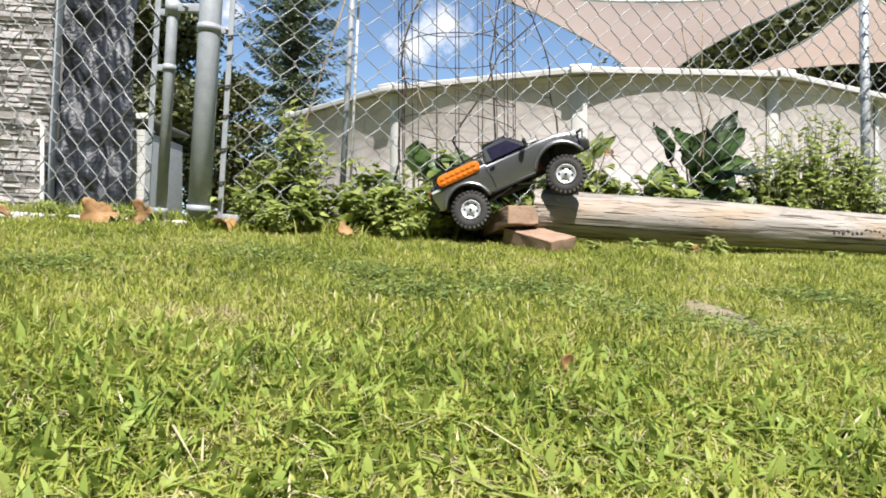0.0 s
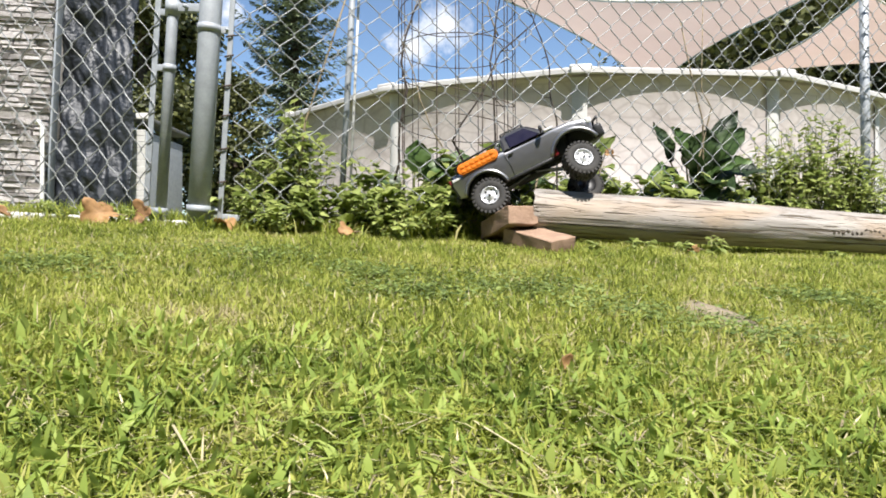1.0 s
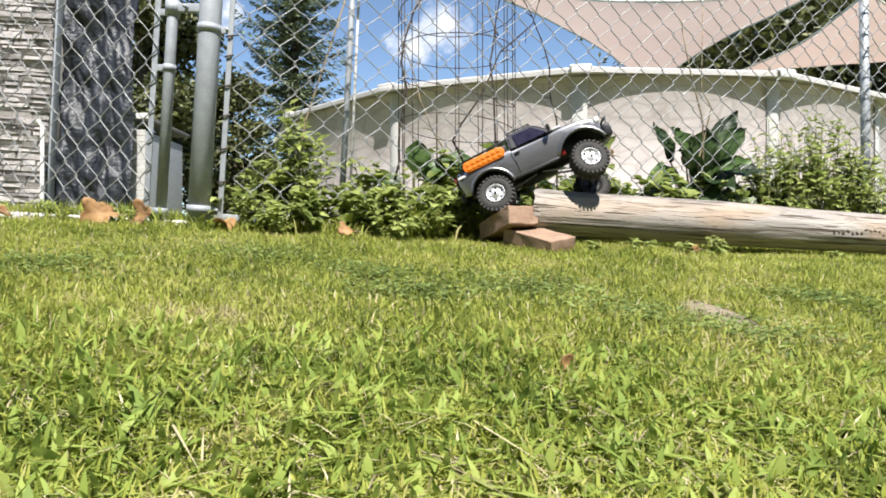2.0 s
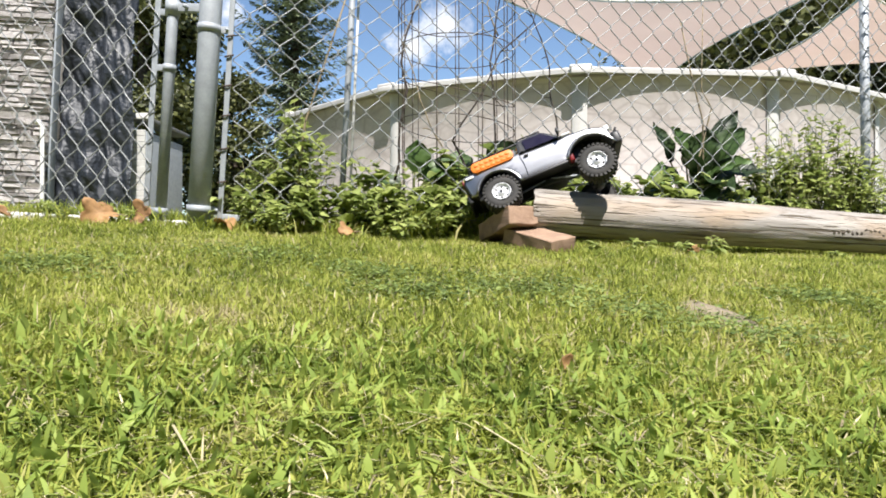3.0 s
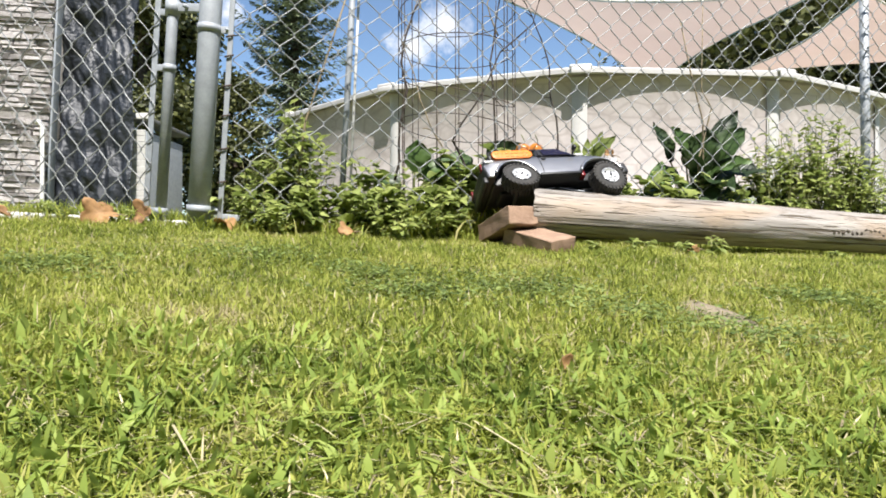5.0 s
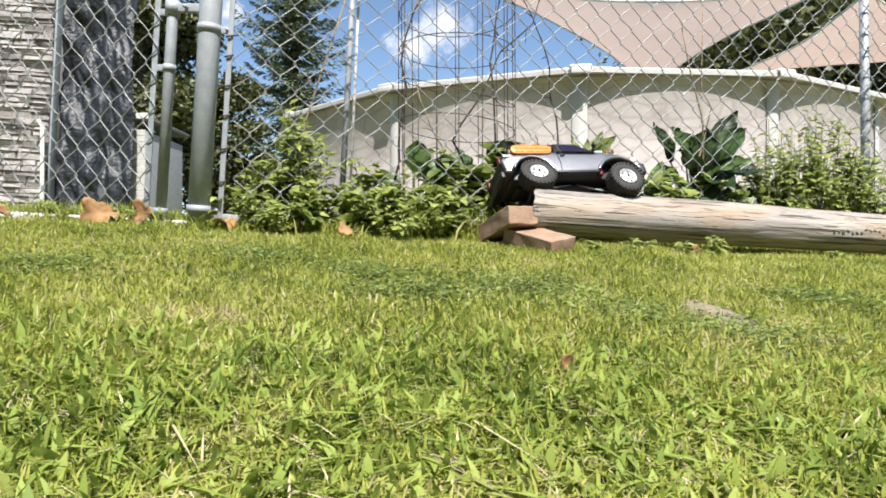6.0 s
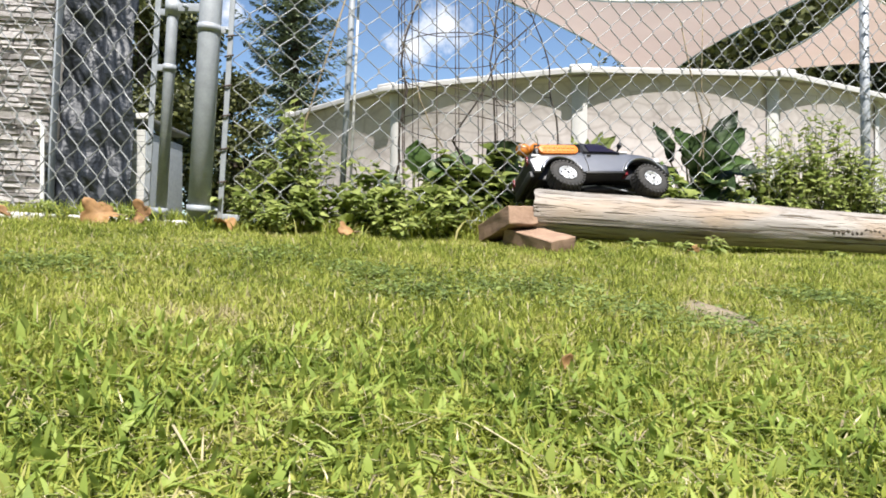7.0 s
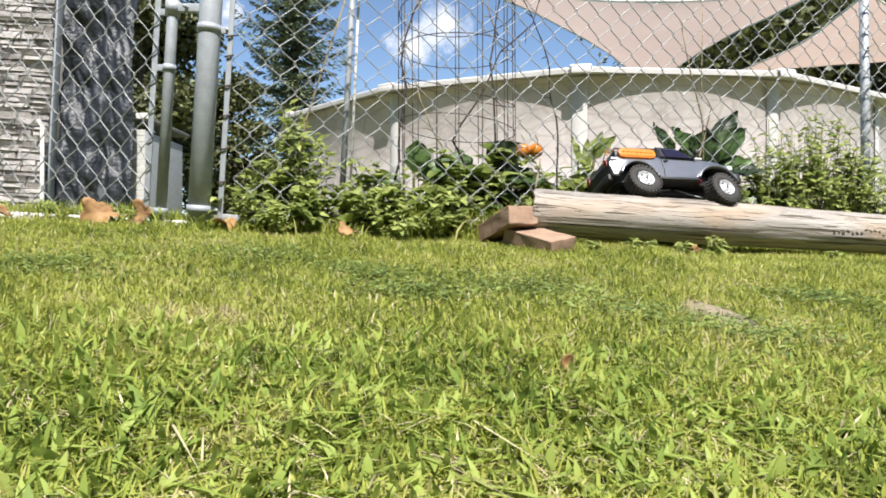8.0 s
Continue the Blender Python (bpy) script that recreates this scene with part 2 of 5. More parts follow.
def lathe(bm, profile, sides=32, axis="Z", m=None):
    """Turn a profile of (radius, height) round an axis."""
    m = m or Matrix()
    rings = []
    for r, h in profile:
        ring = []
        for k in range(sides):
            a = k * math.tau / sides
            v = {"Z": (r * math.cos(a), r * math.sin(a), h), "Y": (r * math.cos(a), h, r * math.sin(a)), "X": (h, r * math.cos(a), r * math.sin(a))}[axis]
            ring.append(bm.verts.new(m @ Vector(v)))
        rings.append(ring)
    for r0, r1 in zip(rings, rings[1:]):
        for k in range(sides):
            bm.faces.new((r0[k], r0[(k + 1) % sides], r1[(k + 1) % sides], r1[k]))
    return bm


def empty(name, m=None):
    ob = new(name)
    ob.empty_display_size = 0.1
    if m is not None:
        ob.matrix_world = m
    return ob


# ---- ground ----
def soil(x, y):
    """Height of the soil: the lawn rises to the fence, falls to the right, and levels out beyond."""
    xx = max(-2.5, min(3.0, x))
    s = -0.055 * xx * max(0.0, min(1.0, 1.6 - abs(y - 1.5) / 8))
    s += 0.116 * max(-8.0, min(2.1, y)) + 0.07 * max(0.0, min(0.4, y - 2.1)) + 0.008 * max(0.0, min(8.0, y - 2.3))
    if -4 < x < 4 and -1 < y < 4:
        s += 0.012 * noise.noise((x * 1.7, y * 1.7, 0.3)) + 0.006 * noise.noise((x * 6, y * 6, 4.3))
    return s


def build_ground():
    def axis(near, far, step):
        a = list(np.arange(-near, near + 1e-6, step))
        g, d = [], near
        while d < far:
            d *= 1.5
            g.append(d)
        return [-v for v in reversed(g)] + a + g
    xs, ys = axis(3.5, 600, 0.07), axis(3.5, 600, 0.07)
    verts = [(x, y, soil(x, y)) for y in ys for x in xs]
    w = len(xs)
    faces = [(j * w + i, j * w + i + 1, (j + 1) * w + i + 1, (j + 1) * w + i) for j in range(len(ys) - 1) for i in range(w - 1)]
    tagged(raw("ground", verts, faces, M_SOIL, smooth=True), "sloping lawn ground with thin brown thatch between grass", "ground", kind="structure")


def blades(name, n, area, h, w, material, seed, label, bend=0.7):
    """Many tapered, bent blades in one mesh."""
    rng = np.random.default_rng(seed)
    x, y = area(rng, n)
    keep = ((x - 0.462) / 0.055) ** 2 + ((y - 1.08) / 0.15) ** 2 > rng.uniform(0.4, 1.3, len(x))
    x, y = x[keep], y[keep]
    z = np.array([soil(a, b) for a, b in zip(x, y)])
    n = len(x)
    patch = np.array([noise.noise((a * 2.3, b * 2.3, 1.7)) for a, b in zip(x, y)])
    hh = h * rng.uniform(0.45, 1.25, n) * (1 + 0.45 * patch)
    ww = w * rng.uniform(0.55, 1.4, n)
    az = rng.uniform(0, math.tau, n)
    lean = np.abs(rng.normal(0, bend, n)) + 0.12
    dx, dy = np.cos(az), np.sin(az)
    sa = az + math.pi / 2 + rng.normal(0, 0.5, n)
    sx, sy = np.cos(sa) * ww / 2, np.sin(sa) * ww / 2
    v = np.empty((n, 7, 3))

    def lvl(i, t, k, wide):
        f = lean * t * t
        px, py = x + dx * hh * f, y + dy * hh * f
        pz = z - 0.004 + hh * t / np.sqrt(1 + (lean * t) ** 2 * 0.8)
        if wide is None:
            v[:, i] = np.stack([px, py, pz], 1)
        else:
            v[:, i] = np.stack([px - sx * wide, py - sy * wide, pz], 1)
            v[:, i + 1] = np.stack([px + sx * wide, py + sy * wide, pz], 1)
    lvl(0, 0.0, 0, 0.7)
    lvl(2, 0.45, 0, 1.0)
    lvl(4, 0.8, 0, 0.7)
    lvl(6, 1.08, 0, None)
    base = (np.arange(n) * 7)[:, None]
    quads = np.concatenate([base + np.array([0, 1, 3, 2]), base + np.array([2, 3, 5, 4])])
    tris = base + np.array([4, 5, 6])
    me = bpy.data.meshes.new(name)
    me.vertices.add(n * 7)
    me.vertices.foreach_set("co", v.reshape(-1).astype(np.float32))
    loops = np.concatenate([quads.reshape(-1), tris.reshape(-1)]).astype(np.int32)
    me.loops.add(len(loops))
    me.loops.foreach_set("vertex_index", loops)
    nq = len(quads)
    me.polygons.add(nq + n)
    me.polygons.foreach_set("loop_start", np.concatenate([np.arange(nq) * 4, nq * 4 + np.arange(n) * 3]).astype(np.int32))
    me.update(calc_edges=True)
    me.materials.append(material)
    me.shade_smooth()
    return tagged(new(name, me), label, "grass", kind="stuff")


def field(x0, x1, y0, y1):
    return lambda rng, n: (rng.uniform(x0, x1, n), rng.uniform(y0, y1, n))


def fan(y0, y1, spread, margin):
    """Evenly in depth, wider as it goes: denser where the lawn is near."""
    def pick(rng, n):
        y = rng.uniform(y0, y1, n)
        return rng.uniform(-1, 1, n) * (spread * y + margin), y
    return pick


def build_lawn():
    blades("lawn_grass", 210000, fan(0.12, 2.45, 0.74, 0.25), 0.0215, 0.0024, M_GRASS, 11, "short sunlit yellow-green lawn grass", bend=1.25)
    blades("lawn_grass", 130000, field(-3.4, 3.4, -1.6, 2.7), 0.0225, 0.0028, M_GRASS, 12, "short sunlit yellow-green lawn grass", bend=0.8)
    blades("dry_grass", 15000, fan(0.12, 2.3, 0.72, 0.12), 0.024, 0.0020, M_STRAW, 14, "dry straw-coloured grass bits in the lawn", bend=2.0)
    blades("broad_grass", 7500, fan(0.12, 0.80, 0.72, 0.12), 0.026, 0.0072, M_BROAD, 13, "broad-bladed green grass tufts in the lawn", bend=1.1)


def build_clover():
    """Low round-leaved plants in loose patches through the lawn."""
    rng = random.Random(77)
    verts, faces = [], []
    patches = [(0.17, 1.25, 0.16), (-0.15, 1.32, 0.10), (0.45, 0.95, 0.12), (-0.05, 1.12, 0.10), (0.30, 1.08, 0.12), (-0.42, 1.5, 0.14), (0.75, 1.3, 0.12), (-0.72, 1.2, 0.12)]
    for px, py, s in patches:
        for k in range(int(560 * s / 0.1)):
            x, y = rng.gauss(px, s * 0.6), rng.gauss(py, s * 0.5)
            if y < 0.3:
                continue
            p = Vector((x, y, soil(x, y) + rng.uniform(0.006, 0.02)))
            a = rng.uniform(0, math.tau)
            leaf_shape(verts, faces, p, Vector((math.cos(a), math.sin(a), rng.uniform(0.0, 0.6))), Vector((rng.gauss(0, 0.3), rng.gauss(0, 0.3), 1)), rng.uniform(0.007, 0.015), rng.uniform(0.005, 0.009), 0.3, 0.2, 2)
    tagged(raw("clover", verts, faces, M_CLOVER, smooth=True), "low dark green clover patches in the lawn", "clover", kind="stuff")


def build_dirt():
    bm = bmesh.new()
    bmesh.ops.create_circle(bm, cap_ends=True, segments=40, radius=1)
    bmesh.ops.subdivide_edges(bm, edges=bm.edges[:], cuts=1)
    bmesh.ops.triangulate(bm, faces=bm.faces[:])
    bmesh.ops.subdivide_edges(bm, edges=bm.edges[:], cuts=3, use_grid_fill=True)
    for v in bm.verts:
        x, y = 0.462 + v.co.x * 0.06, 1.10 + v.co.y * 0.14
        r = v.co.length
        v.co = Vector((x, y, soil(x, y) + 0.013 * (1 - r * r) - 0.001 + 0.004 * noise.noise((x * 50, y * 50, 2))))
    tagged(part("dirt_patch", bm, M_DIRT), "bare patch of dry brown dirt in the lawn", "dirt", kind="structure")


# ---- log and bricks ----
LOG_A, LOG_B = Vector((0.284, 2.05, 0.331)), Vector((2.45, 2.733, 0.237))


def build_log():
    log_material()
    axis = LOG_B - LOG_A
    L = axis.length
    m = Matrix.Translation(LOG_A) @ axis.to_track_quat("X", "Z").to_matrix().to_4x4()
    bm = bmesh.new()
    nx, ns = 150, 72
    rings = []
    for i in range(nx + 1):
        u = i / nx
        ring = []
        for k in range(ns):
            a = k * math.tau / ns
            r = 0.073 + 0.003 * u + 0.0035 * noise.noise((u * 3, math.cos(a) * 1.2, math.sin(a) * 1.2))
            r += 0.0035 * noise.noise((u * 5, math.cos(a) * 9, math.sin(a) * 9)) - 0.006 * max(0, noise.noise((u * 2.2 + 7, math.cos(a) * 6, math.sin(a) * 6)) - 0.35)
            if i == 0:
                r *= 0.955
            x = u * L + (0.006 * noise.noise((math.cos(a) * 2, math.sin(a) * 2, 3)) if i < 2 else 0)
            x += 0.48 * r * math.cos(a) * max(0.0, 1 - u * L / 0.16)
            ring.append(bm.verts.new((x, r * math.cos(a), r * math.sin(a))))
        rings.append(ring)
    for r0, r1 in zip(rings, rings[1:]):
        for k in range(ns):
            bm.faces.new((r0[k], r0[(k + 1) % ns], r1[(k + 1) % ns], r1[k]))
    log = part("log", bm, M_LOG)
    log.matrix_world = m
    tagged(log, "weathered grey round timber log lying on the lawn", "log")
    rng = random.Random(31)
    for k in range(12):
        bm = bmesh.new()
        x = 1.13 + k * 0.021
        z = rng.uniform(-0.008, 0.010) - 0.004
        box(bm, (x, -0.0735, z), (rng.uniform(0.008, 0.018), 0.004, rng.uniform(0.004, 0.010)), 0.001, pose(0, 0, 0, 0, rng.uniform(-30, 30), 0))
        part("burn_mark", bm, M_LOGEND, log, "small dark scorched mark")
    # end faces: their shade is in the dark material colour
    for u, s, nm in ((0.0, -1, "end_face"), (L, 1, "end_face")):
        bm = bmesh.new()
        lathe(bm, [(0.0001, 0), (0.02, 0.001), (0.04, -0.0005), (0.068, 0)], 32, "X", Matrix.Translation((u - s * 0.002, 0, 0)) @ Matrix(((1, 0.48 if s < 0 else 0, 0, 0), (0, 1, 0, 0), (0, 0, 1, 0), (0, 0, 0, 1))))
        part(nm, bm, M_LOGEND, log, "checked end grain, shade put into its dark colour")
    return log


def brick(m, label, seed):
    bm = bmesh.new()
    bmesh.ops.create_cube(bm, size=1, matrix=Matrix.Diagonal((0.205, 0.098, 0.058, 1)))
    bmesh.ops.bevel(bm, geom=bm.edges[:], offset=0.0022, segments=1, affect="EDGES")
    bmesh.ops.subdivide_edges(bm, edges=bm.edges[:], cuts=4, use_grid_fill=True)
    for v in bm.verts:
        q = v.co
        v.co += Vector((noise.noise(q * 30 + Vector((seed, 0, 0))), noise.noise(q * 30 + Vector((0, seed, 5))), noise.noise(q * 30 + Vector((3, 0, seed))))) * 0.003
        chip = noise.noise(q * 16 + Vector((seed * 3, 1, 1)))
        if chip > 0.3 and (abs(q.x) > 0.085 or abs(q.y) > 0.04):
            v.co *= 1 - 0.12 * (chip - 0.3)
    ob = part("brick", bm, M_BRICK, smooth=False)
    ob.matrix_world = m
    return tagged(ob, label, "brick", group="bricks by the log")


# ---- fence ----
def fence_y(x):
    return 2.226 + 0.315 * x


def chain_mesh(name, length, z0, z1, cw, ch, parent, m, r=0.0019, seed=1):
    """Interlocked zigzag wires in the XZ plane of m."""
    rng = random.Random(seed)
    verts, faces = [], []
    n, half = int(length / (cw / 2)), ch / 2
    for i in range(0, n):
        x = i * cw / 2
        side = 1 if i % 2 else 0
        k, z, pts = 0, z0, []
        while z < z1:
            s = (k + side) % 2
            turn = Vector((x + (cw / 2) * (1.05 if s else -0.05) + rng.uniform(-1, 1) * 0.0022, (0.0032 if s else -0.0032) * (1 if i % 2 else -1), z + rng.uniform(-1, 1) * 0.0018))
            side_step = Vector(((-0.0015 if s else 0.0015), 0, 0.0045))
            pts += [turn + Vector((side_step.x, 0, -side_step.z)), turn, turn + side_step]
            z += half
            k += 1
        for a, b in zip(pts, pts[1:]):
            d = (b - a).normalized()
            u = Vector((d.z, 0, -d.x))
            v = d.cross(u)
            s0 = len(verts)
            for p in (a - d * r * 0.6, b + d * r * 0.6):
                for q in range(4):
                    ang = q * math.pi / 2 + 0.78
                    verts.append(p + (u * math.cos(ang) + v * math.sin(ang)) * r)
            for q in range(4):
                faces.append((s0 + q, s0 + (q + 1) % 4, s0 + 4 + (q + 1) % 4, s0 + 4 + q))
    ob = raw(name, verts, faces, M_WIRE, parent, "galvanised diamond wire mesh", smooth=True)
    ob.matrix_world = m
    return ob


def build_fence():
    ang = math.degrees(math.atan(0.315))
    x0 = -0.70
    base = empty("chain_link_fence", pose(0, 0, 0))
    tagged(base, "galvanised chain-link fence on steel posts behind the weeds", "fence")
    m = pose(x0 + 0.064, fence_y(x0 + 0.064) - 0.022, 0, 0, 0, ang)
    chain_mesh("wire_mesh", 3.9, 0.157, 1.47, 0.090, 0.091, base, m, seed=2)
    # corner post, leaning a little
    bm = bmesh.new()
    tube(bm, [(0, 0, -0.1), (0, 0, 0.62), (0, 0, 1.26)], 0.0325, 24)
    lathe(bm, [(0.0325, 1.255), (0.037, 1.256), (0.036, 1.275), (0.02, 1.295), (0.0005, 1.30)], 24)
    post = part("terminal_post", bm, M_STEEL, base, "thick galvanised steel pipe")
    post.matrix_world = pose(-0.742, 1.985, 0.26, 0, 3.4, 0)
    for z in (0.075, 0.62, 0.99):
        bm = bmesh.new()
        lathe(bm, [(0.033, z - 0.011), (0.0365, z - 0.011), (0.0365, z + 0.011), (0.033, z + 0.011)], 24)
        box(bm, (0.048, 0.0, z), (0.034, 0.006, 0.022), 0.001)
        tube(bm, [(0.055, -0.012, z), (0.055, 0.012, z)], 0.005, 6)
        b = part("tension_band", bm, M_STEEL, base)
        b.matrix_world = post.matrix_world.copy()
    bm = bmesh.new()
    box(bm, (0.066, -0.004, 0.62), (0.016, 0.005, 1.14), 0.001)
    b = part("tension_bar", bm, M_STEEL, base, "flat galvanised bar")
    b.matrix_world = post.matrix_world.copy()
    for z in (0.16, 0.26, 0.36, 0.45, 0.54, 0.60):
        bm = bmesh.new()
        tube(bm, [(0.054, -0.010, z - 0.003), (0.066, -0.012, z), (0.080, -0.008, z + 0.004)], 0.0028, 6)
        b = part("wire_clip", bm, M_RUST, base, "dark wire clip")
        b.matrix_world = post.matrix_world.copy()
    bm = bmesh.new()
    box(bm, (0.075, 0.0, 0.055), (0.10, 0.012, 0.02), 0.002)
    b = part("bottom_bracket", bm, M_STEEL, base)
    b.matrix_world = post.matrix_world.copy()
    # line posts
    for x, r, dy in ((1.822, 0.0185, 0.028),):
        bm = bmesh.new()
        g = soil(x, fence_y(x))
        tube(bm, [(x, fence_y(x) + dy, g - 0.1), (x - 0.004, fence_y(x) + dy, g + 0.6), (x - 0.012, fence_y(x) + dy, g + 1.24)], r, 16)
        part("line_post", bm, M_STEEL, base, "slim galvanised line post")
        for z in (0.62, 0.78, 0.92, 1.08):
            bm = bmesh.new()
            tube(bm, [(x - 0.024, fence_y(x) - 0.012, z - 0.012), (x - 0.012, fence_y(x) - 0.004, z - 0.006), (x + 0.012, fence_y(x) + 0.004, z + 0.006), (x + 0.026, fence_y(x) + 0.012, z + 0.014)], 0.0022, 5)
            part("wire_tie", bm, M_WIRE, base)
    bm = bmesh.new()
    tube(bm, [(-0.70, fence_y(-0.70) + 0.02, 1.49), (3.1, fence_y(3.1) + 0.02, 1.45)], 0.017, 12)
    part("top_rail", bm, M_STEEL, base)
    bm = bmesh.new()
    tube(bm, [(-0.66, fence_y(-0.66) - 0.02, 0.33), (0.6, fence_y(0.6) - 0.024, 0.30), (1.8, fence_y(1.8) - 0.02, 0.24), (3.1, fence_y(3.1) - 0.02, 0.2)], 0.002, 5)
    part("tension_wire", bm, M_WIRE, base)


def build_gate():
    gate = empty("chain_link_gate", pose(-0.852, 2.02, 0.28, 0, -3.7, 172))
    tagged(gate, "closed chain-link gate on a galvanised pipe frame", "gate")
    W, H = 1.0, 1.12
    for nm, pts in (("hinge_stile", [(0.02, 0, 0.0), (0.02, 0, H)]), ("latch_stile", [(W, 0, 0.0), (W, 0, H)]),
                    ("top_bar", [(0.02, 0, H), (W, 0, H)]), ("bottom_bar", [(0.02, 0, 0.0), (W, 0, 0.0)])):
        bm = bmesh.new()
        tube(bm, pts, 0.0165, 16)
        ob = part(nm, bm, M_STEEL, gate, "galvanised pipe")
    bm = bmesh.new()
    box(bm, (0.066, 0.006, H / 2), (0.018, 0.005, H - 0.03), 0.001)
    part("tension_bar", bm, M_STEEL, gate, "flat galvanised bar")
    for z in (0.05, 0.49, 0.66, 0.93):
        bm = bmesh.new()
        lathe(bm, [(0.017, z - 0.01), (0.02, z - 0.01), (0.02, z + 0.01), (0.017, z + 0.01)], 16, "Z", Matrix.Translation((0.02, 0, 0)))
        box(bm, (0.052, 0.004, z), (0.045, 0.007, 0.02), 0.001)
        part("brace_band", bm, M_STEEL, gate)
    for z in (0.675, 1.03):
        bm = bmesh.new()
        lathe(bm, [(0.0175, z - 0.02), (0.023, z - 0.02), (0.023, z + 0.02), (0.0175, z + 0.02)], 16, "Z", Matrix.Translation((0.02, 0, 0)))
        box(bm, (-0.045, 0, z), (0.10, 0.016, 0.026), 0.002)
        tube(bm, [(-0.03, -0.025, z), (-0.03, 0.025, z)], 0.006, 8)
        part("hinge", bm, M_STEEL, gate)
    ob = chain_mesh("wire_mesh", W - 0.07, 0.0, H, 0.072, 0.090, None, Matrix(), seed=5)
    ob.parent = gate
    ob.matrix_parent_inverse = Matrix()
    ob.matrix_basis = pose(0.055, 0.012, 0.01)


# ---- pool ----
def build_pool():
    stone_print()
    C, R, Z0, Z1, N = Vector((1.55, 8.55, 0)), 3.5, 0.22, 1.575, 14
    pool = empty("above_ground_pool", pose(C.x, C.y, 0))
    tagged(pool, "round above-ground pool with stone-print wall and white rim", "pool")
    face = radians(-98.1)
    bm = bmesh.new()
    prof = [(R, Z0 - 0.05), (R, Z0 + 0.02), (R + 0.006, Z0 + 0.03), (R, Z0 + 0.04), (R, Z1 - 0.05), (R + 0.008, Z1 - 0.04), (R + 0.008, Z1 - 0.01), (R - 0.03, Z1 - 0.01), (R - 0.03, Z0)]
    lathe(bm, prof, 128)
    part("pool_wall", bm, M_POOLWALL, pool, "pale stone-print steel wall")
    bm = bmesh.new()
    lathe(bm, [(R - 0.04, Z1 - 0.2), (0.01, Z1 - 0.2)], 64)
    w = part("water", bm, M_WATER, pool, "blue pool water")
    for k in range(N):
        a = face + k * math.tau / N
        a1 = face + (k + 1) * math.tau / N
        # rim segment between two caps
        bm = bmesh.new()
        p, q = Vector((math.cos(a), math.sin(a), 0)), Vector((math.cos(a1), math.sin(a1), 0))
        sec = [(R - 0.09, Z1 - 0.012), (R - 0.085, Z1 + 0.012), (R + 0.02, Z1 + 0.022), (R + 0.145, Z1 + 0.016), (R + 0.16, Z1 + 0.004), (R + 0.158, Z1 - 0.03), (R + 0.14, Z1 - 0.03), (R + 0.138, Z1 - 0.008)]
        r0 = [bm.verts.new(p * r + Vector((0, 0, z))) for r, z in sec]
        r1 = [bm.verts.new(q * r + Vector((0, 0, z))) for r, z in sec]
        for i in range(len(sec)):
            j = (i + 1) % len(sec)
            bm.faces.new((r0[i], r0[j], r1[j], r1[i]))
        bmesh.ops.recalc_face_normals(bm, faces=bm.faces[:])
        part("rim_segment", bm, M_POOLTRIM, pool, "white resin top rim", smooth=False)
        bm = bmesh.new()
        mz = Matrix.Rotation(a, 4, "Z")
        box(bm, mz @ Vector((R + 0.04, 0, Z1 + 0.014)), (0.25, 0.17, 0.036), 0.016, mz)
        box(bm, mz @ Vector((R + 0.165, 0, Z1 - 0.02)), (0.022, 0.15, 0.05), 0.01, mz)
        part("rim_cap", bm, M_POOLTRIM, pool, "white resin cap")
        bm = bmesh.new()
        nz, nk = 12, 9
        rows = []
        for i in range(nz + 1):
            t = i / nz
            z = Z0 + t * (Z1 - 0.035 - Z0)
            hw = 0.058 + 0.012 * max(0, (t - 0.85) / 0.15)
            rows.append([bm.verts.new(mz @ Vector((R + 0.004 + 0.026 * math.sin(math.pi * (0.04 + 0.92 * k2 / (nk - 1))) ** 0.5, hw * (2 * k2 / (nk - 1) - 1), z))) for k2 in range(nk)])
        for r0, r1 in zip(rows, rows[1:]):
            for i in range(nk - 1):
                bm.faces.new((r0[i], r0[i + 1], r1[i + 1], r1[i]))
        part("upright", bm, M_POOLTRIM, pool, "pale resin upright")


M_WATER = mat("pool_water", (0.05, 0.22, 0.28), 0.08, var=0.1, scale=2, fine=12, bump=0.2, dist=0.02)


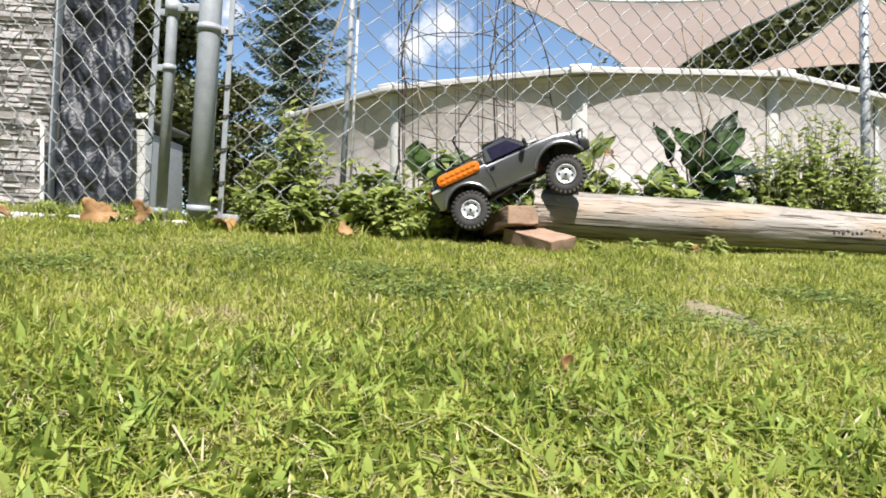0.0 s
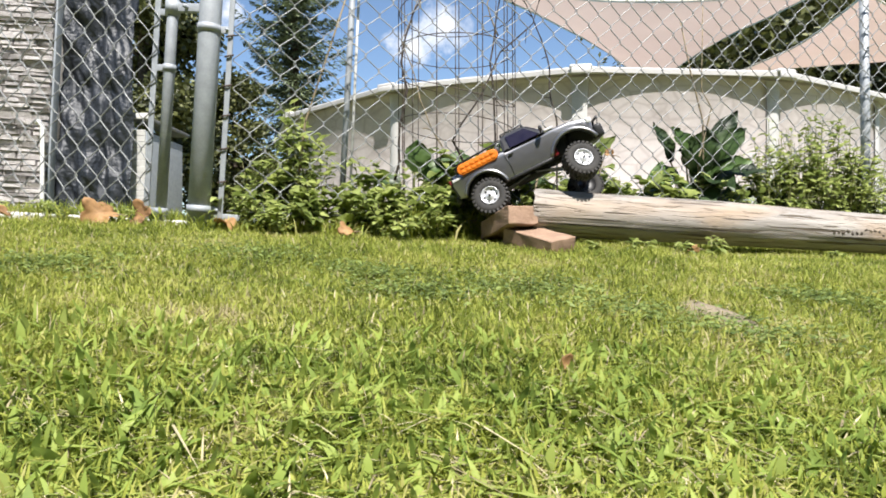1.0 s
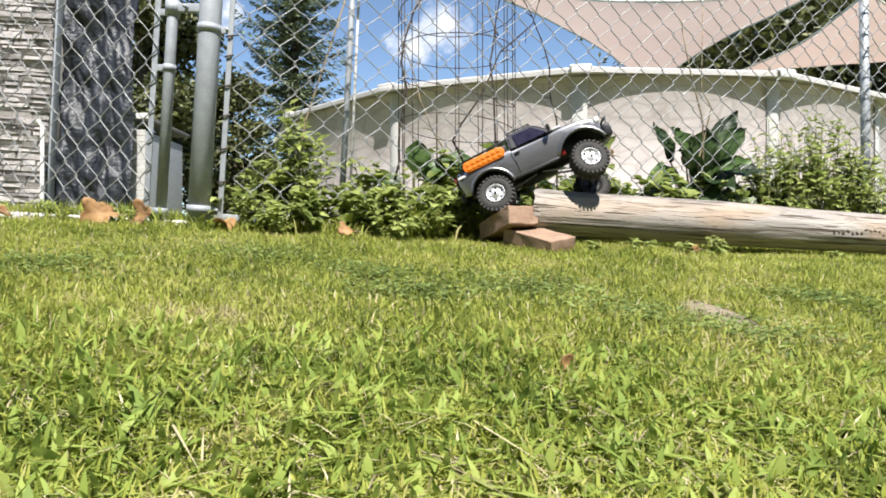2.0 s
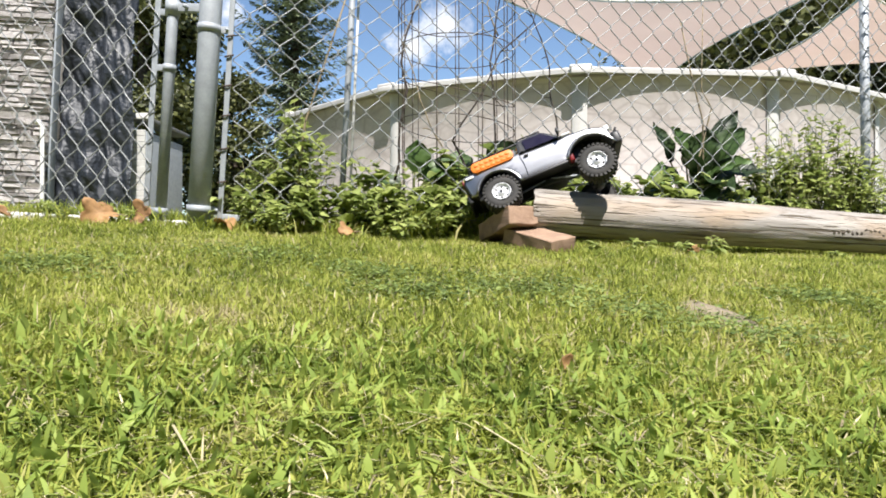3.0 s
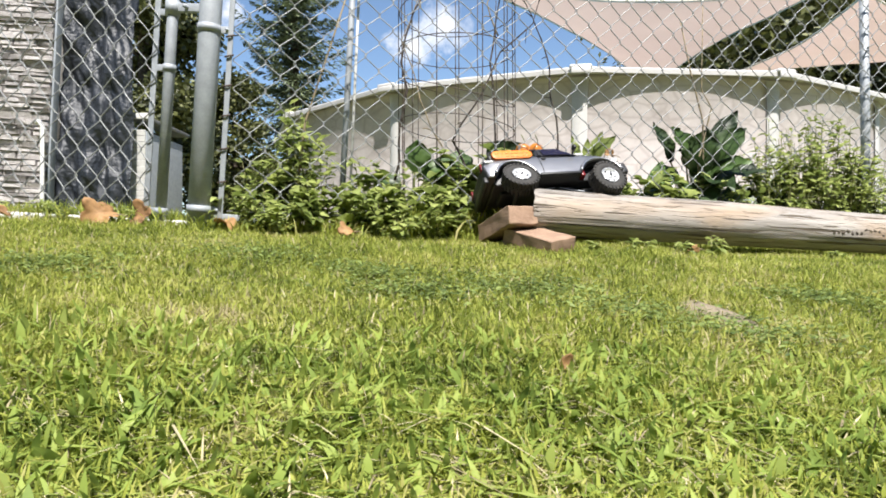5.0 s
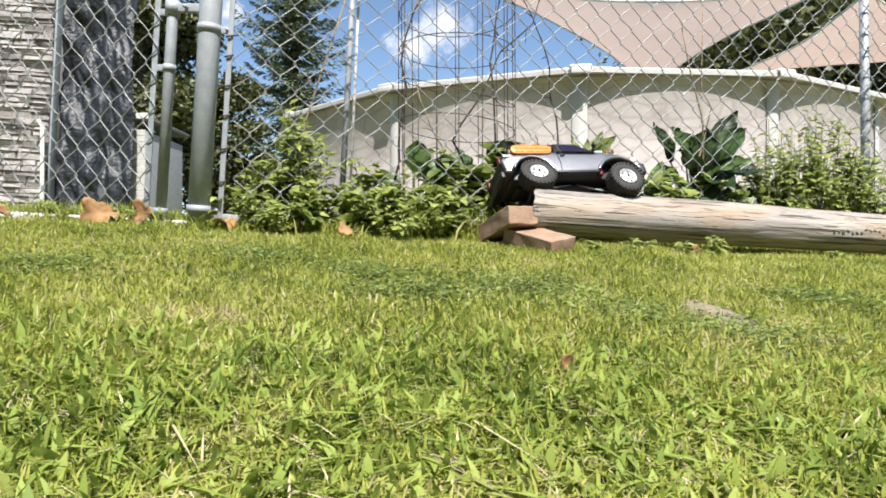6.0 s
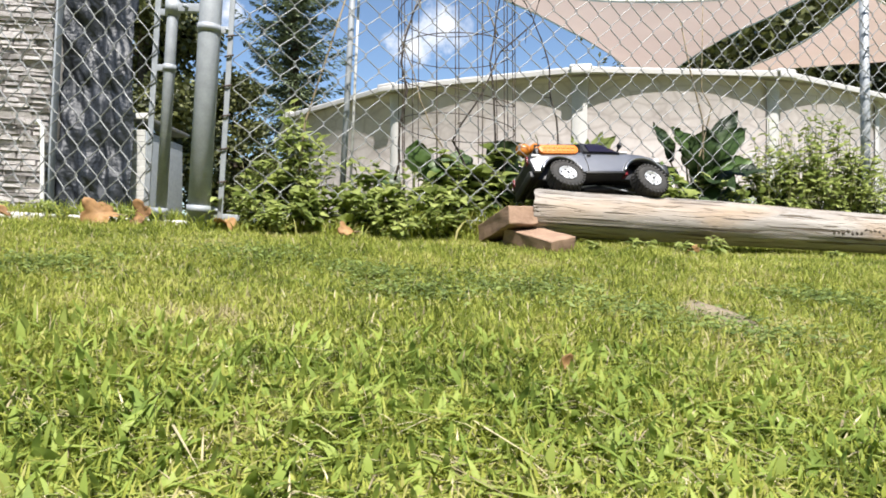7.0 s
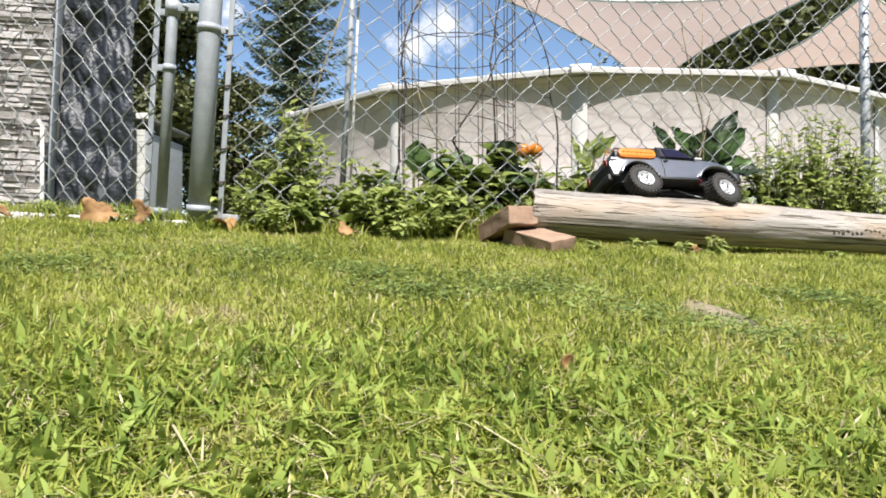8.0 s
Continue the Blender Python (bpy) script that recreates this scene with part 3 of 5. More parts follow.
# ---- shade sails ----
def sail(corners, sag, hollow, label):
    """A three-cornered cloth with hollow edges, drooping in the middle."""
    A, B, C = (Vector(c) for c in corners)
    n = 28
    mid = (A + B + C) / 3
    bm = bmesh.new()
    grid = {}
    for i in range(n + 1):
        for j in range(n + 1 - i):
            a, b = i / n, j / n
            c = 1 - a - b
            p = A * a + B * b + C * c
            pull = hollow * (4 * a * b * (1 - c) ** 2 + 4 * b * c * (1 - a) ** 2 + 4 * a * c * (1 - b) ** 2)
            pull *= 1 - 27 * a * b * c * 0.9
            p = p + (mid - p) * pull - Vector((0, 0, sag * 27 * a * b * c + 0.02 * noise.noise(p * 1.3)))
            grid[i, j] = bm.verts.new(p)
    for i in range(n):
        for j in range(n - i):
            bm.faces.new((grid[i, j], grid[i + 1, j], grid[i, j + 1]))
            if i + j < n - 1:
                bm.faces.new((grid[i + 1, j], grid[i + 1, j + 1], grid[i, j + 1]))
    edges = [[grid[i, 0].co.copy() for i in range(n + 1)], [grid[0, j].co.copy() for j in range(n + 1)], [grid[i, n - i].co.copy() for i in range(n + 1)]]
    ob = part("shade_sail", bm, M_SAIL)
    tagged(ob, label, "shade sail", group="shade sails")
    for e in edges:
        bm = bmesh.new()
        tube(bm, e, 0.013, 6)
        part("hem", bm, M_HEM, ob, "stitched pale hem")
    bm = bmesh.new()
    tube(bm, [(C.x, C.y + 0.05, 0.1), (C.x, C.y + 0.05, C.z + 0.1)], 0.045, 12)
    part("sail_post", bm, M_STEEL, ob, "steel anchor post")
    for c in (A, B, C):
        d = (c - mid).normalized()
        bm = bmesh.new()
        tube(bm, [c - d * 0.03, c + d * 0.03, c + d * 0.16], [0.02, 0.012, 0.006], 8)
        part("corner_ring", bm, M_STEEL, ob, "steel corner fitting")


# ---- house ----
def build_house():
    X1, Y = -2.72, 4.5
    tilt = pose(0, 0, 0, 0, 3.0, 0)
    wall = empty("house_wall", pose(X1, Y, 0.2) @ tilt)
    tagged(wall, "house wall clad in grey and white ledge stone", "house wall", kind="structure")
    bm = bmesh.new()
    box(bm, (-1.5, 0.15, 1.3), (3.0, 0.26, 3.2))
    part("wall_core", bm, M_MORTAR, wall)
    rng = random.Random(4)
    z = -0.1
    shapes = []
    for s in range(8):
        bm = bmesh.new()
        box(bm, (0, 0, 0), (1, 1, 1), 0.05)
        for v in bm.verts:
            v.co += Vector((rng.uniform(-1, 1) * 0.03, rng.uniform(-1, 1) * 0.12, rng.uniform(-1, 1) * 0.06))
        me = bpy.data.meshes.new("stone")
        bm.to_mesh(me)
        bm.free()
        me.materials.append(M_STONE)
        shapes.append(me)
    while z < 2.2:
        h = rng.choice((0.026, 0.034, 0.04, 0.04, 0.052))
        x = -rng.uniform(0.0, 0.006)
        while x > -1.1:
            w = rng.uniform(0.07, 0.22)
            st = new("stone", rng.choice(shapes))
            st.parent = wall
            st.matrix_basis = Matrix.Translation((x - w / 2, rng.uniform(-0.012, 0.008), z + h / 2)) @ Matrix.Diagonal((w - 0.006, 0.07, h - 0.005, 1))
            x -= w
        z += h
    bm = bmesh.new()
    box(bm, (0.008, 0.0, 1.1), (0.014, 0.07, 2.6), 0.004)
    part("corner_board", bm, M_STEEL, wall, "weathered grey corner board")
    # downpipe
    pipe = bmesh.new()
    tube(pipe, [(0.0, -0.02, 0.62), (0.03, -0.05, 0.635), (0.055, -0.05, 0.60), (0.055, -0.05, 0.1), (0.055, -0.05, -0.12)], 0.014, 10)
    ob = part("drain_pipe", pipe, M_WHITE)
    ob.matrix_world = pose(-2.735, Y - 0.06, 0.44)
    tagged(ob, "white plastic drain pipe on the stone wall corner", "pipe")
    # covered porch: black sheet hung over its opening
    bm = bmesh.new()
    nx, nz = 60, 90
    W, H, X0 = 0.565, 2.5, -2.71
    g = []
    for j in range(nz + 1):
        row = []
        for i in range(nx + 1):
            u, v = i / nx, j / nz
            d = 0.09 * noise.noise((u * 2.5 + v * 0.8, v * 3.5 - u, 1)) + 0.06 * noise.noise((u * 5 - v * 3, v * 9 + u * 5, 5)) + 0.03 * noise.noise((u * 12 + v * 5, v * 30 + u * 6, 8))
            row.append(bm.verts.new((X0 + u * W, 4.56 + d, 0.16 + v * H)))
        g.append(row)
    for r0, r1 in zip(g, g[1:]):
        for i in range(nx):
            bm.faces.new((r0[i], r0[i + 1], r1[i + 1], r1[i]))
    ob = part("plastic_sheet", bm, M_TARP)
    md = ob.modifiers.new("thickness", "SOLIDIFY")
    md.thickness = 0.004
    tagged(ob, "wrinkled shiny black plastic sheet hanging beside stone wall", "tarp")
    bm = bmesh.new()
    box(bm, (-2.3, 5.1, 2.75), (1.6, 1.2, 0.12), 0.01)
    part_ob = part("porch_beam", bm, M_ROOF)
    tagged(part_ob, "dark porch roof edge above the plastic sheet", "roof", kind="structure")
    # small white shed
    shed = empty("shed", pose(-2.2286, 4.66, 0.201) @ Matrix.Scale(0.923, 4))
    tagged(shed, "small white-sided shed with a grey roof", "shed")
    bm = bmesh.new()
    box(bm, (0.065, 0.35, 0.42), (0.115, 0.68, 0.98))
    part("shed_body", bm, M_WHITE, shed)
    for k in range(21):
        bm = bmesh.new()
        z = -0.03 + k * 0.047
        box(bm, (0.065, -0.002, z), (0.128, 0.014, 0.043), 0.003, pose(0, 0, 0, 9, 0, 0))
        part("siding_board", bm, M_WHITE, shed, smooth=False)
    # side turned from the sun: its shade is painted as grey over the white body
    bm = bmesh.new()
    box(bm, (0.13, 0.35, 0.42), (0.012, 0.69, 1.0), 0.002)
    part("side_panel", bm, M_STEEL, shed, "shed side with its shade put into a grey colour")
    bm = bmesh.new()
    box(bm, (0.08, 0.40, 1.02), (0.15, 0.80, 0.03), 0.004)
    part("shed_roof", bm, M_ROOF, shed)
    bm = bmesh.new()
    box(bm, (0.085, -0.012, 1.035), (0.145, 0.02, 0.045), 0.003)
    part("fascia", bm, M_WHITE, shed, "white fascia board")


# ---- trees ----
def spruce(m, H, R, seed, label):
    rng = random.Random(seed)
    t = empty("spruce_tree", m)
    tagged(t, label, "tree", group="trees beyond the yard")
    bm = bmesh.new()
    tube(bm, [(0, 0, -0.3), (0.05, 0, H * 0.5), (0, 0.03, H * 0.98)], [0.016 * H, 0.007 * H, 0.01], 10)
    part("trunk", bm, M_BARK, t)
    verts, faces = [], []

    def needle(p, d, ln, wd):
        w = d.cross(Vector((rng.gauss(0, 0.35), rng.gauss(0, 0.35), 1)))
        w = (w if w.length > 0.05 else Vector((1, 0, 0))).normalized() * wd
        b = len(verts)
        verts.extend((p - w * 0.6, p + w * 0.6, p + d * ln * 0.55 + w, p + d * ln, p + d * ln * 0.55 - w))
        faces.append((b, b + 1, b + 2, b + 3, b + 4))
    z = H * 0.08
    while z < H * 0.985:
        rad = R * (1 - z / H) ** 0.62
        a0 = rng.uniform(0, math.tau)
        for k in range(8):
            a = a0 + (k + rng.uniform(-0.35, 0.35)) * math.tau / 8
            L = rad * rng.uniform(0.55, 1.2)
            droop, rise = rng.uniform(0.10, 0.42), rng.uniform(0.2, 0.45)
            zb = z + rng.uniform(-0.12, 0.12)
            out, across = Vector((math.cos(a), math.sin(a), 0)), Vector((-math.sin(a), math.cos(a), 0))
            steps = max(5, int(L / 0.085))
            for s in range(1, steps + 1):
                f = s / steps
                c = out * L * f + Vector((0, 0, zb - droop * L * f + rise * L * f ** 2.4))
                half = L * (0.30 * (1 - f) ** 0.6 * min(1, f * 3.5) + 0.045)
                for q in range(9):
                    u = rng.uniform(-1, 1)
                    p = c + across * u * half + Vector((0, 0, -abs(u) * half * 0.35 + rng.gauss(0, 0.02)))
                    d = (out * 0.8 + across * u * 0.9 + Vector((rng.gauss(0, 0.25), rng.gauss(0, 0.25), rng.gauss(-0.22, 0.25)))).normalized()
                    needle(p, d, rng.uniform(0.10, 0.22), rng.uniform(0.018, 0.036))
        for q in range(60):
            a = rng.uniform(0, math.tau)
            d = Vector((math.cos(a), math.sin(a), rng.gauss(-0.3, 0.4))).normalized()
            needle(Vector((d.x, d.y, 0)) * rad * rng.uniform(0.05, 0.4) + Vector((0, 0, z + rng.uniform(-0.2, 0.2))), d, 0.26, 0.04)
        z += 0.30 + 0.14 * (1 - z / H)
    raw("crown", verts, faces, M_SPRUCE, t, "dense dark green needles")
    return t


def broadleaf(m, H, R, seed, label, n=9000, low=0.12, leaf=0.16):
    rng = random.Random(seed)
    t = empty("broadleaf_tree", m)
    tagged(t, label, "tree", group="trees beyond the yard")
    bm = bmesh.new()
    tube(bm, [(0, 0, -0.3), (0.1, 0.05, H * 0.3), (0, 0.1, H * 0.75)], [0.035 * H * 0.7, 0.016 * H, 0.03], 10)
    tips = []
    for k in range(16):
        z = H * rng.uniform(low + 0.1, 0.65)
        a = rng.uniform(0, math.tau)
        L = R * rng.uniform(0.5, 0.95)
        tip = Vector((math.cos(a) * L, math.sin(a) * L, z + L * rng.uniform(0.1, 0.7)))
        tube(bm, [(0, 0, z), tip * 0.5 + Vector((0, 0, z * 0.5 - 0.1)), tip], [0.05, 0.03, 0.01], 5)
        tips.append(tip)
    part("trunk", bm, M_BARK, t)
    for k in range(26):
        a, zz = rng.uniform(0, math.tau), rng.uniform(low, 1)
        rr = R * math.sqrt(max(0.05, 1 - ((zz - 0.45) / 0.6) ** 2)) * rng.uniform(0.3, 0.95)
        tips.append(Vector((math.cos(a) * rr, math.sin(a) * rr, zz * H)))
    verts, faces = [], []
    for i in range(n):
        c = rng.choice(tips)
        p = c + Vector((rng.gauss(0, 1), rng.gauss(0, 1), rng.gauss(0, 0.75))) * R * 0.2
        d = Vector((rng.gauss(0, 1), rng.gauss(0, 1), rng.gauss(-0.3, 0.6))).normalized()
        w = d.cross(Vector((rng.gauss(0, 1), rng.gauss(0, 1), rng.gauss(0, 1)))).normalized() * leaf * rng.uniform(0.25, 0.5)
        ln = leaf * rng.uniform(0.7, 1.4)
        b = len(verts)
        verts += [p, p + d * ln * 0.5 + w, p + d * ln, p + d * ln * 0.5 - w]
        faces.append((b, b + 1, b + 2, b + 3))
    raw("crown", verts, faces, M_LEAF, t, "loose green leaf clumps")
    return t


def build_trees():
    spruce(pose(-4.9, 21.5, 0.2), 15.5, 2.4, 3, "tall dark green spruce beyond the pool")
    broadleaf(pose(-6.95, 15.0, 0.2), 9.5, 1.35, 5, "shady broadleaf tree behind the gate", 34000, 0.04, 0.125)
    broadleaf(pose(-5.8, 18.0, 0.2), 4.6, 1.05, 6, "lower broadleaf tree behind the gate", 20000, 0.04, 0.12)
    b3 = broadleaf(pose(-12.6, 19.0, 0.2), 12.0, 3.6, 7, "tall broadleaf tree behind the house", 14000, 0.08, 0.24)
    for x, y, s, r in ((8.5, 27, 0.9, 20), (13.5, 26, 1.3, 130), (18, 27, 1.55, 70), (11.0, 32, 1.2, 250), (22.5, 26, 1.6, 300), (5.2, 36, 0.75, 10)):
        c = copy_thing(b3, pose(x, y, 0.2, 0, 0, r))
        c.scale = (s, s, s * 0.9)
        tagged(c, "broadleaf tree in the wood beyond the pool")
    # added, never in view: trees behind the camera that darken the paint's reflections
    for x, y, s, r in ((-10, -8, 0.75, 20), (-6.5, -9.5, 0.8, 60), (-3.5, -9.5, 0.7, 100), (-0.5, -10, 0.75, 200), (2.5, -10, 0.7, 250), (5.5, -9.5, 0.75, 300), (9, -8.5, 0.75, 45), (13, -4, 0.7, 90)):
        c = copy_thing(b3, pose(x, y, -1.2, 0, 0, r))
        c.scale = (s * 1.15, s * 1.15, s * 0.95)
        tagged(c, "unseen broadleaf tree added behind the camera to darken reflections")
    # second unseen row, added to block more sky behind the camera
    for x, y, s, r in ((-8.5, -11.5, 1.0, 15), (-5, -12, 1.05, 75), (-2, -12, 1.0, 130), (1, -12.5, 1.05, 220), (4, -12, 1.0, 270), (7.5, -11.5, 1.0, 320)):
        c = copy_thing(b3, pose(x, y, -1.3, 0, 0, r))
        c.scale = (s, s, s * 0.8)
        tagged(c, "tall unseen broadleaf tree added behind the camera to darken reflections")


# ---- garden plants ----
def leaf_shape(verts, faces, p, d, up, L, W, fold=0.25, droop=0.3, seg=4):
    """One pointed leaf from p along d, folded at its midrib and drooping."""
    d = d.normalized()
    s = d.cross(up)
    s = (s if s.length > 0.05 else d.cross(Vector((1, 0.2, 0)))).normalized()
    n = s.cross(d).normalized()
    b = len(verts)
    for i in range(seg + 1):
        t = i / seg
        c = p + d * L * t - Vector((0, 0, droop * L * t * t))
        w = W * (math.sin(math.pi * min(1, 0.06 + t * 0.94) ** 0.8) if t < 1 else 0.02) * 0.5
        verts += [c - s * w + n * w * fold, c, c + s * w + n * w * fold]
    for i in range(seg):
        for k in range(2):
            q = b + i * 3 + k
            faces.append((q, q + 1, q + 4, q + 3))


def weed(name, x, y, h, spread, n, L, W, seed, label, material, stem_mat=None, z=None, lean=(0, 0)):
    """A bushy weed: stems that branch from one foot, leaves all along them."""
    rng = random.Random(seed)
    t = empty(name, pose(x, y, soil(x, y) if z is None else z))
    tagged(t, label, "weed", group="weeds along the fence")
    bm = bmesh.new()
    verts, faces = [], []
    stems = max(3, n // 22)
    for k in range(stems):
        a, r = rng.uniform(0, math.tau), spread * math.sqrt(rng.random())
        hh = h * rng.uniform(0.5, 1.05) * (1 - 0.35 * r / max(spread, 0.01))
        foot = Vector((math.cos(a) * r * 0.35, math.sin(a) * r * 0.35, -0.01))
        top = Vector((math.cos(a) * r + lean[0] * hh, math.sin(a) * r + lean[1] * hh, hh))
        mid = foot.lerp(top, 0.5) + Vector((rng.gauss(0, 0.015), rng.gauss(0, 0.015), hh * 0.08))
        tube(bm, [foot, mid, top], [0.0028, 0.002, 0.001], 4, cap=False)
        for i in range(max(4, n // stems)):
            f = rng.uniform(0.12, 1.0)
            p = foot.lerp(mid, f * 2) if f < 0.5 else mid.lerp(top, f * 2 - 1)
            b = rng.uniform(0, math.tau)
            d = Vector((math.cos(b), math.sin(b), rng.uniform(-0.1, 0.8)))
            l = L * rng.uniform(0.55, 1.2)
            leaf_shape(verts, faces, p, d, Vector((rng.gauss(0, 0.25), rng.gauss(0, 0.25), 1)), l, W * l / L * rng.uniform(0.8, 1.2), 0.3, rng.uniform(0.1, 0.6), 3)
    tagged(part("stem", bm, stem_mat or M_STEM, t), kind="stuff")
    tagged(raw("foliage", verts, faces, material, t, smooth=True), kind="stuff")
    return t


def big_leaf_plant(name, x, y, leaves, label, seed, material):
    """Large separate leaves on long stalks. leaves: (height, reach x, reach y, length, width, rise)."""
    rng = random.Random(seed)
    g = soil(x, y)
    t = empty(name, pose(x, y, g))
    tagged(t, label, "plant", group="broad-leaved plants behind the fence")
    for hz, rx, ry, L, W, rise in leaves:
        p = Vector((rx * 0.55, ry * 0.55, hz - rise * L * 0.5))
        L, W, hz = L * 1.2, W * 1.2, hz + 0.04
        d = Vector((rx, ry, rise * max(0.1, math.hypot(rx, ry)) * 2.0 + 0.001))
        if d.length < 0.02:
            d = Vector((0.02, -0.02, 0.1))
        bm = bmesh.new()
        tube(bm, [(0, 0, -0.02), p * 0.6 + Vector((0, 0, p.z * 0.12)), p], [0.006, 0.005, 0.003], 6, cap=False)
        part("stalk", bm, M_STEM, t)
        bm = bmesh.new()
        s = d.normalized().cross(Vector((rng.gauss(0, 0.2), -0.55, 0.8))).normalized()
        dn = d.normalized()
        n = s.cross(dn)
        rows, seg = [], 10
        for i in range(seg + 1):
            tt = i / seg
            c = p + dn * L * tt - Vector((0, 0, 0.28 * L * tt * tt)) + n * 0.03 * L * math.sin(tt * 6)
            w = W * 0.5 * math.sin(math.pi * min(1, 0.05 + tt * 0.95) ** 0.75) if i < seg else 0.001
            row = []
            for k in range(7):
                q = k / 3 - 1
                ruf = 0.07 * W * math.sin(tt * 17 + k * 2.1 + hz * 40) * abs(q)
                row.append(bm.verts.new(c + s * w * q + n * (abs(q) * w * 0.28 + ruf)))
            rows.append(row)
        for r0, r1 in zip(rows, rows[1:]):
            for k in range(6):
                bm.faces.new((r0[k], r0[k + 1], r1[k + 1], r1[k]))
        part("leaf", bm, material, t)
    return t


def build_cage():
    """Wire cage with last year's vines in it, just behind the fence."""
    cx, cy, R = 0.055, 2.56, 0.225
    g = soil(cx, cy)
    cage = empty("wire_plant_cage", pose(cx, cy, g))
    tagged(cage, "rusty round wire plant cage with dead vines", "plant cage")
    rng = random.Random(9)
    for k in range(16):
        a = k * math.tau / 16 + rng.uniform(-0.05, 0.05)
        bm = bmesh.new()
        tube(bm, [(math.cos(a) * (R + rng.gauss(0, 0.004)), math.sin(a) * R, z) for z in (-0.05, 0.4, 0.8, 1.3)], 0.0019, 5)
        part("upright_wire", bm, M_RUST, cage)
    for z in (0.12, 0.27, 0.42, 0.56, 0.72, 0.87, 1.02, 1.2):
        bm = bmesh.new()
        tx, ty = rng.gauss(0, 0.05), rng.gauss(0, 0.05)
        tube(bm, [(R * math.cos(a), R * math.sin(a), z + tx * math.cos(a) * R * 2 + ty * math.sin(a) * R * 2) for a in (i * math.tau / 36 for i in range(37))], 0.0019, 5, cap=False)
        part("ring_wire", bm, M_RUST, cage)
    for k, (pts, r) in enumerate((([(-0.23, -0.2, 0.2), (-0.19, -0.22, 0.52), (-0.21, -0.21, 0.62), (-0.16, -0.2, 0.80), (-0.06, -0.2, 0.95), (0.0, -0.18, 1.1)], 0.0052),
                                  ([(0.03, -0.2, 0.22), (-0.02, -0.21, 0.34), (0.08, -0.2, 0.50), (0.16, -0.2, 0.66), (0.27, -0.2, 0.76), (0.30, -0.18, 0.9)], 0.0045),
                                  ([(0.36, -0.2, 0.12), (0.35, -0.2, 0.42), (0.32, -0.21, 0.60), (0.27, -0.2, 0.78), (0.18, -0.2, 0.92)], 0.0040),
                                  ([(0.13, -0.2, 0.30), (0.12, -0.2, 0.62), (0.15, -0.2, 0.85), (0.16, -0.2, 1.1)], 0.0042),
                                  ([(-0.12, -0.21, 0.20), (-0.05, -0.22, 0.30), (-0.14, -0.22, 0.48), (-0.20, -0.2, 0.7), (-0.12, -0.2, 0.9)], 0.0032),
                                  ([(0.15, -0.2, 0.72), (0.10, -0.2, 0.83), (0.16, -0.2, 1.0)], 0.0032))):
        vine = bmesh.new()
        fine = []
        for a, b in zip(pts, pts[1:]):
            for s in range(5):
                p = Vector(a).lerp(Vector(b), s / 5)
                fine.append(p + Vector((noise.noise(p * 9), noise.noise(p * 9 + Vector((3, 1, 2))), 0)) * 0.014)
        tube(vine, fine, [r * (1 - 0.6 * i / len(fine)) for i in range(len(fine))], 6)
        for i in range(3, len(fine), 4):
            d = Vector((rng.gauss(0, 1), rng.gauss(0, 0.3), rng.gauss(-0.2, 0.8))).normalized() * rng.uniform(0.02, 0.06)
            tube(vine, [fine[i], fine[i] + d * 0.6 + Vector((0, 0, 0.004)), fine[i] + d], [0.0016, 0.0022, 0.0008], 4)
        ob = part("dead_vine", vine, M_VINE if k < 4 else M_DRY)
        ob.matrix_world = pose(cx, cy, g)
        tagged(ob, "dry brown vine climbing the wire cage", "vine", group="dead vines on the cage")
    # slim poles standing behind the mesh
    for nm, x, y, lean, r, mt, lb in (("steel_pole", -0.366, 2.34, 3.0, 0.011, M_STEEL, "slim galvanised pole standing behind the fence"), ("thin_conduit", -0.346, 2.40, 2.6, 0.005, M_WHITE, "thin pale conduit beside the steel pole")):
        bm = bmesh.new()
        tube(bm, [(0, 0, -0.05), (0, 0, 0.6), (0, 0, 1.3)], r, 12)
        lathe(bm, [(r, 1.3), (r * 1.2, 1.302), (r * 0.8, 1.312), (0.0004, 1.315)], 12)
        ob = part(nm, bm, mt)
        ob.matrix_world = pose(x, y, soil(x, y), 0, lean, 0)
        tagged(ob, lb, "pole")
    # two ripe tomatoes
    for x, z, r in ((0.297, 0.318, 0.029), (0.346, 0.320, 0.028)):
        bm = bmesh.new()
        prof = [(0.0004, 0.84), (0.25, 0.92), (0.62, 0.80), (0.93, 0.35), (1.0, 0.0), (0.92, -0.42), (0.6, -0.78), (0.25, -0.9), (0.0004, -0.92)]
        lathe(bm, [(a * r * (1 + 0.0), b * r) for a, b in prof], 24)
        for v in bm.verts:
            an = math.atan2(v.co.y, v.co.x)
            k = 1 + 0.035 * math.cos(5 * an + r * 900)
            v.co.x *= k
            v.co.y *= k
        ob = part("tomato", bm, M_TOMATO)
        ob.matrix_world = pose(x, 2.44, g + z - 0.002, 12, -8, x * 300)
        tagged(ob, "ripe orange tomato hanging behind the fence", "tomato", group="tomatoes on the vine")
        bm = bmesh.new()
        tube(bm, [(0, 0, r * 0.8), (0.004, 0.002, r * 1.3), (0.0, 0.02, r * 2.0)], [0.003, 0.002, 0.002], 6)
        part("stalk", bm, M_STEM, ob)


M_TOMATO = mat("tomato_skin", (0.62, 0.17, 0.02), 0.3, var=0.35, scale=30, fine=90, bump=0.05, tint=(0.75, 0.30, 0.03), coat=0.3)


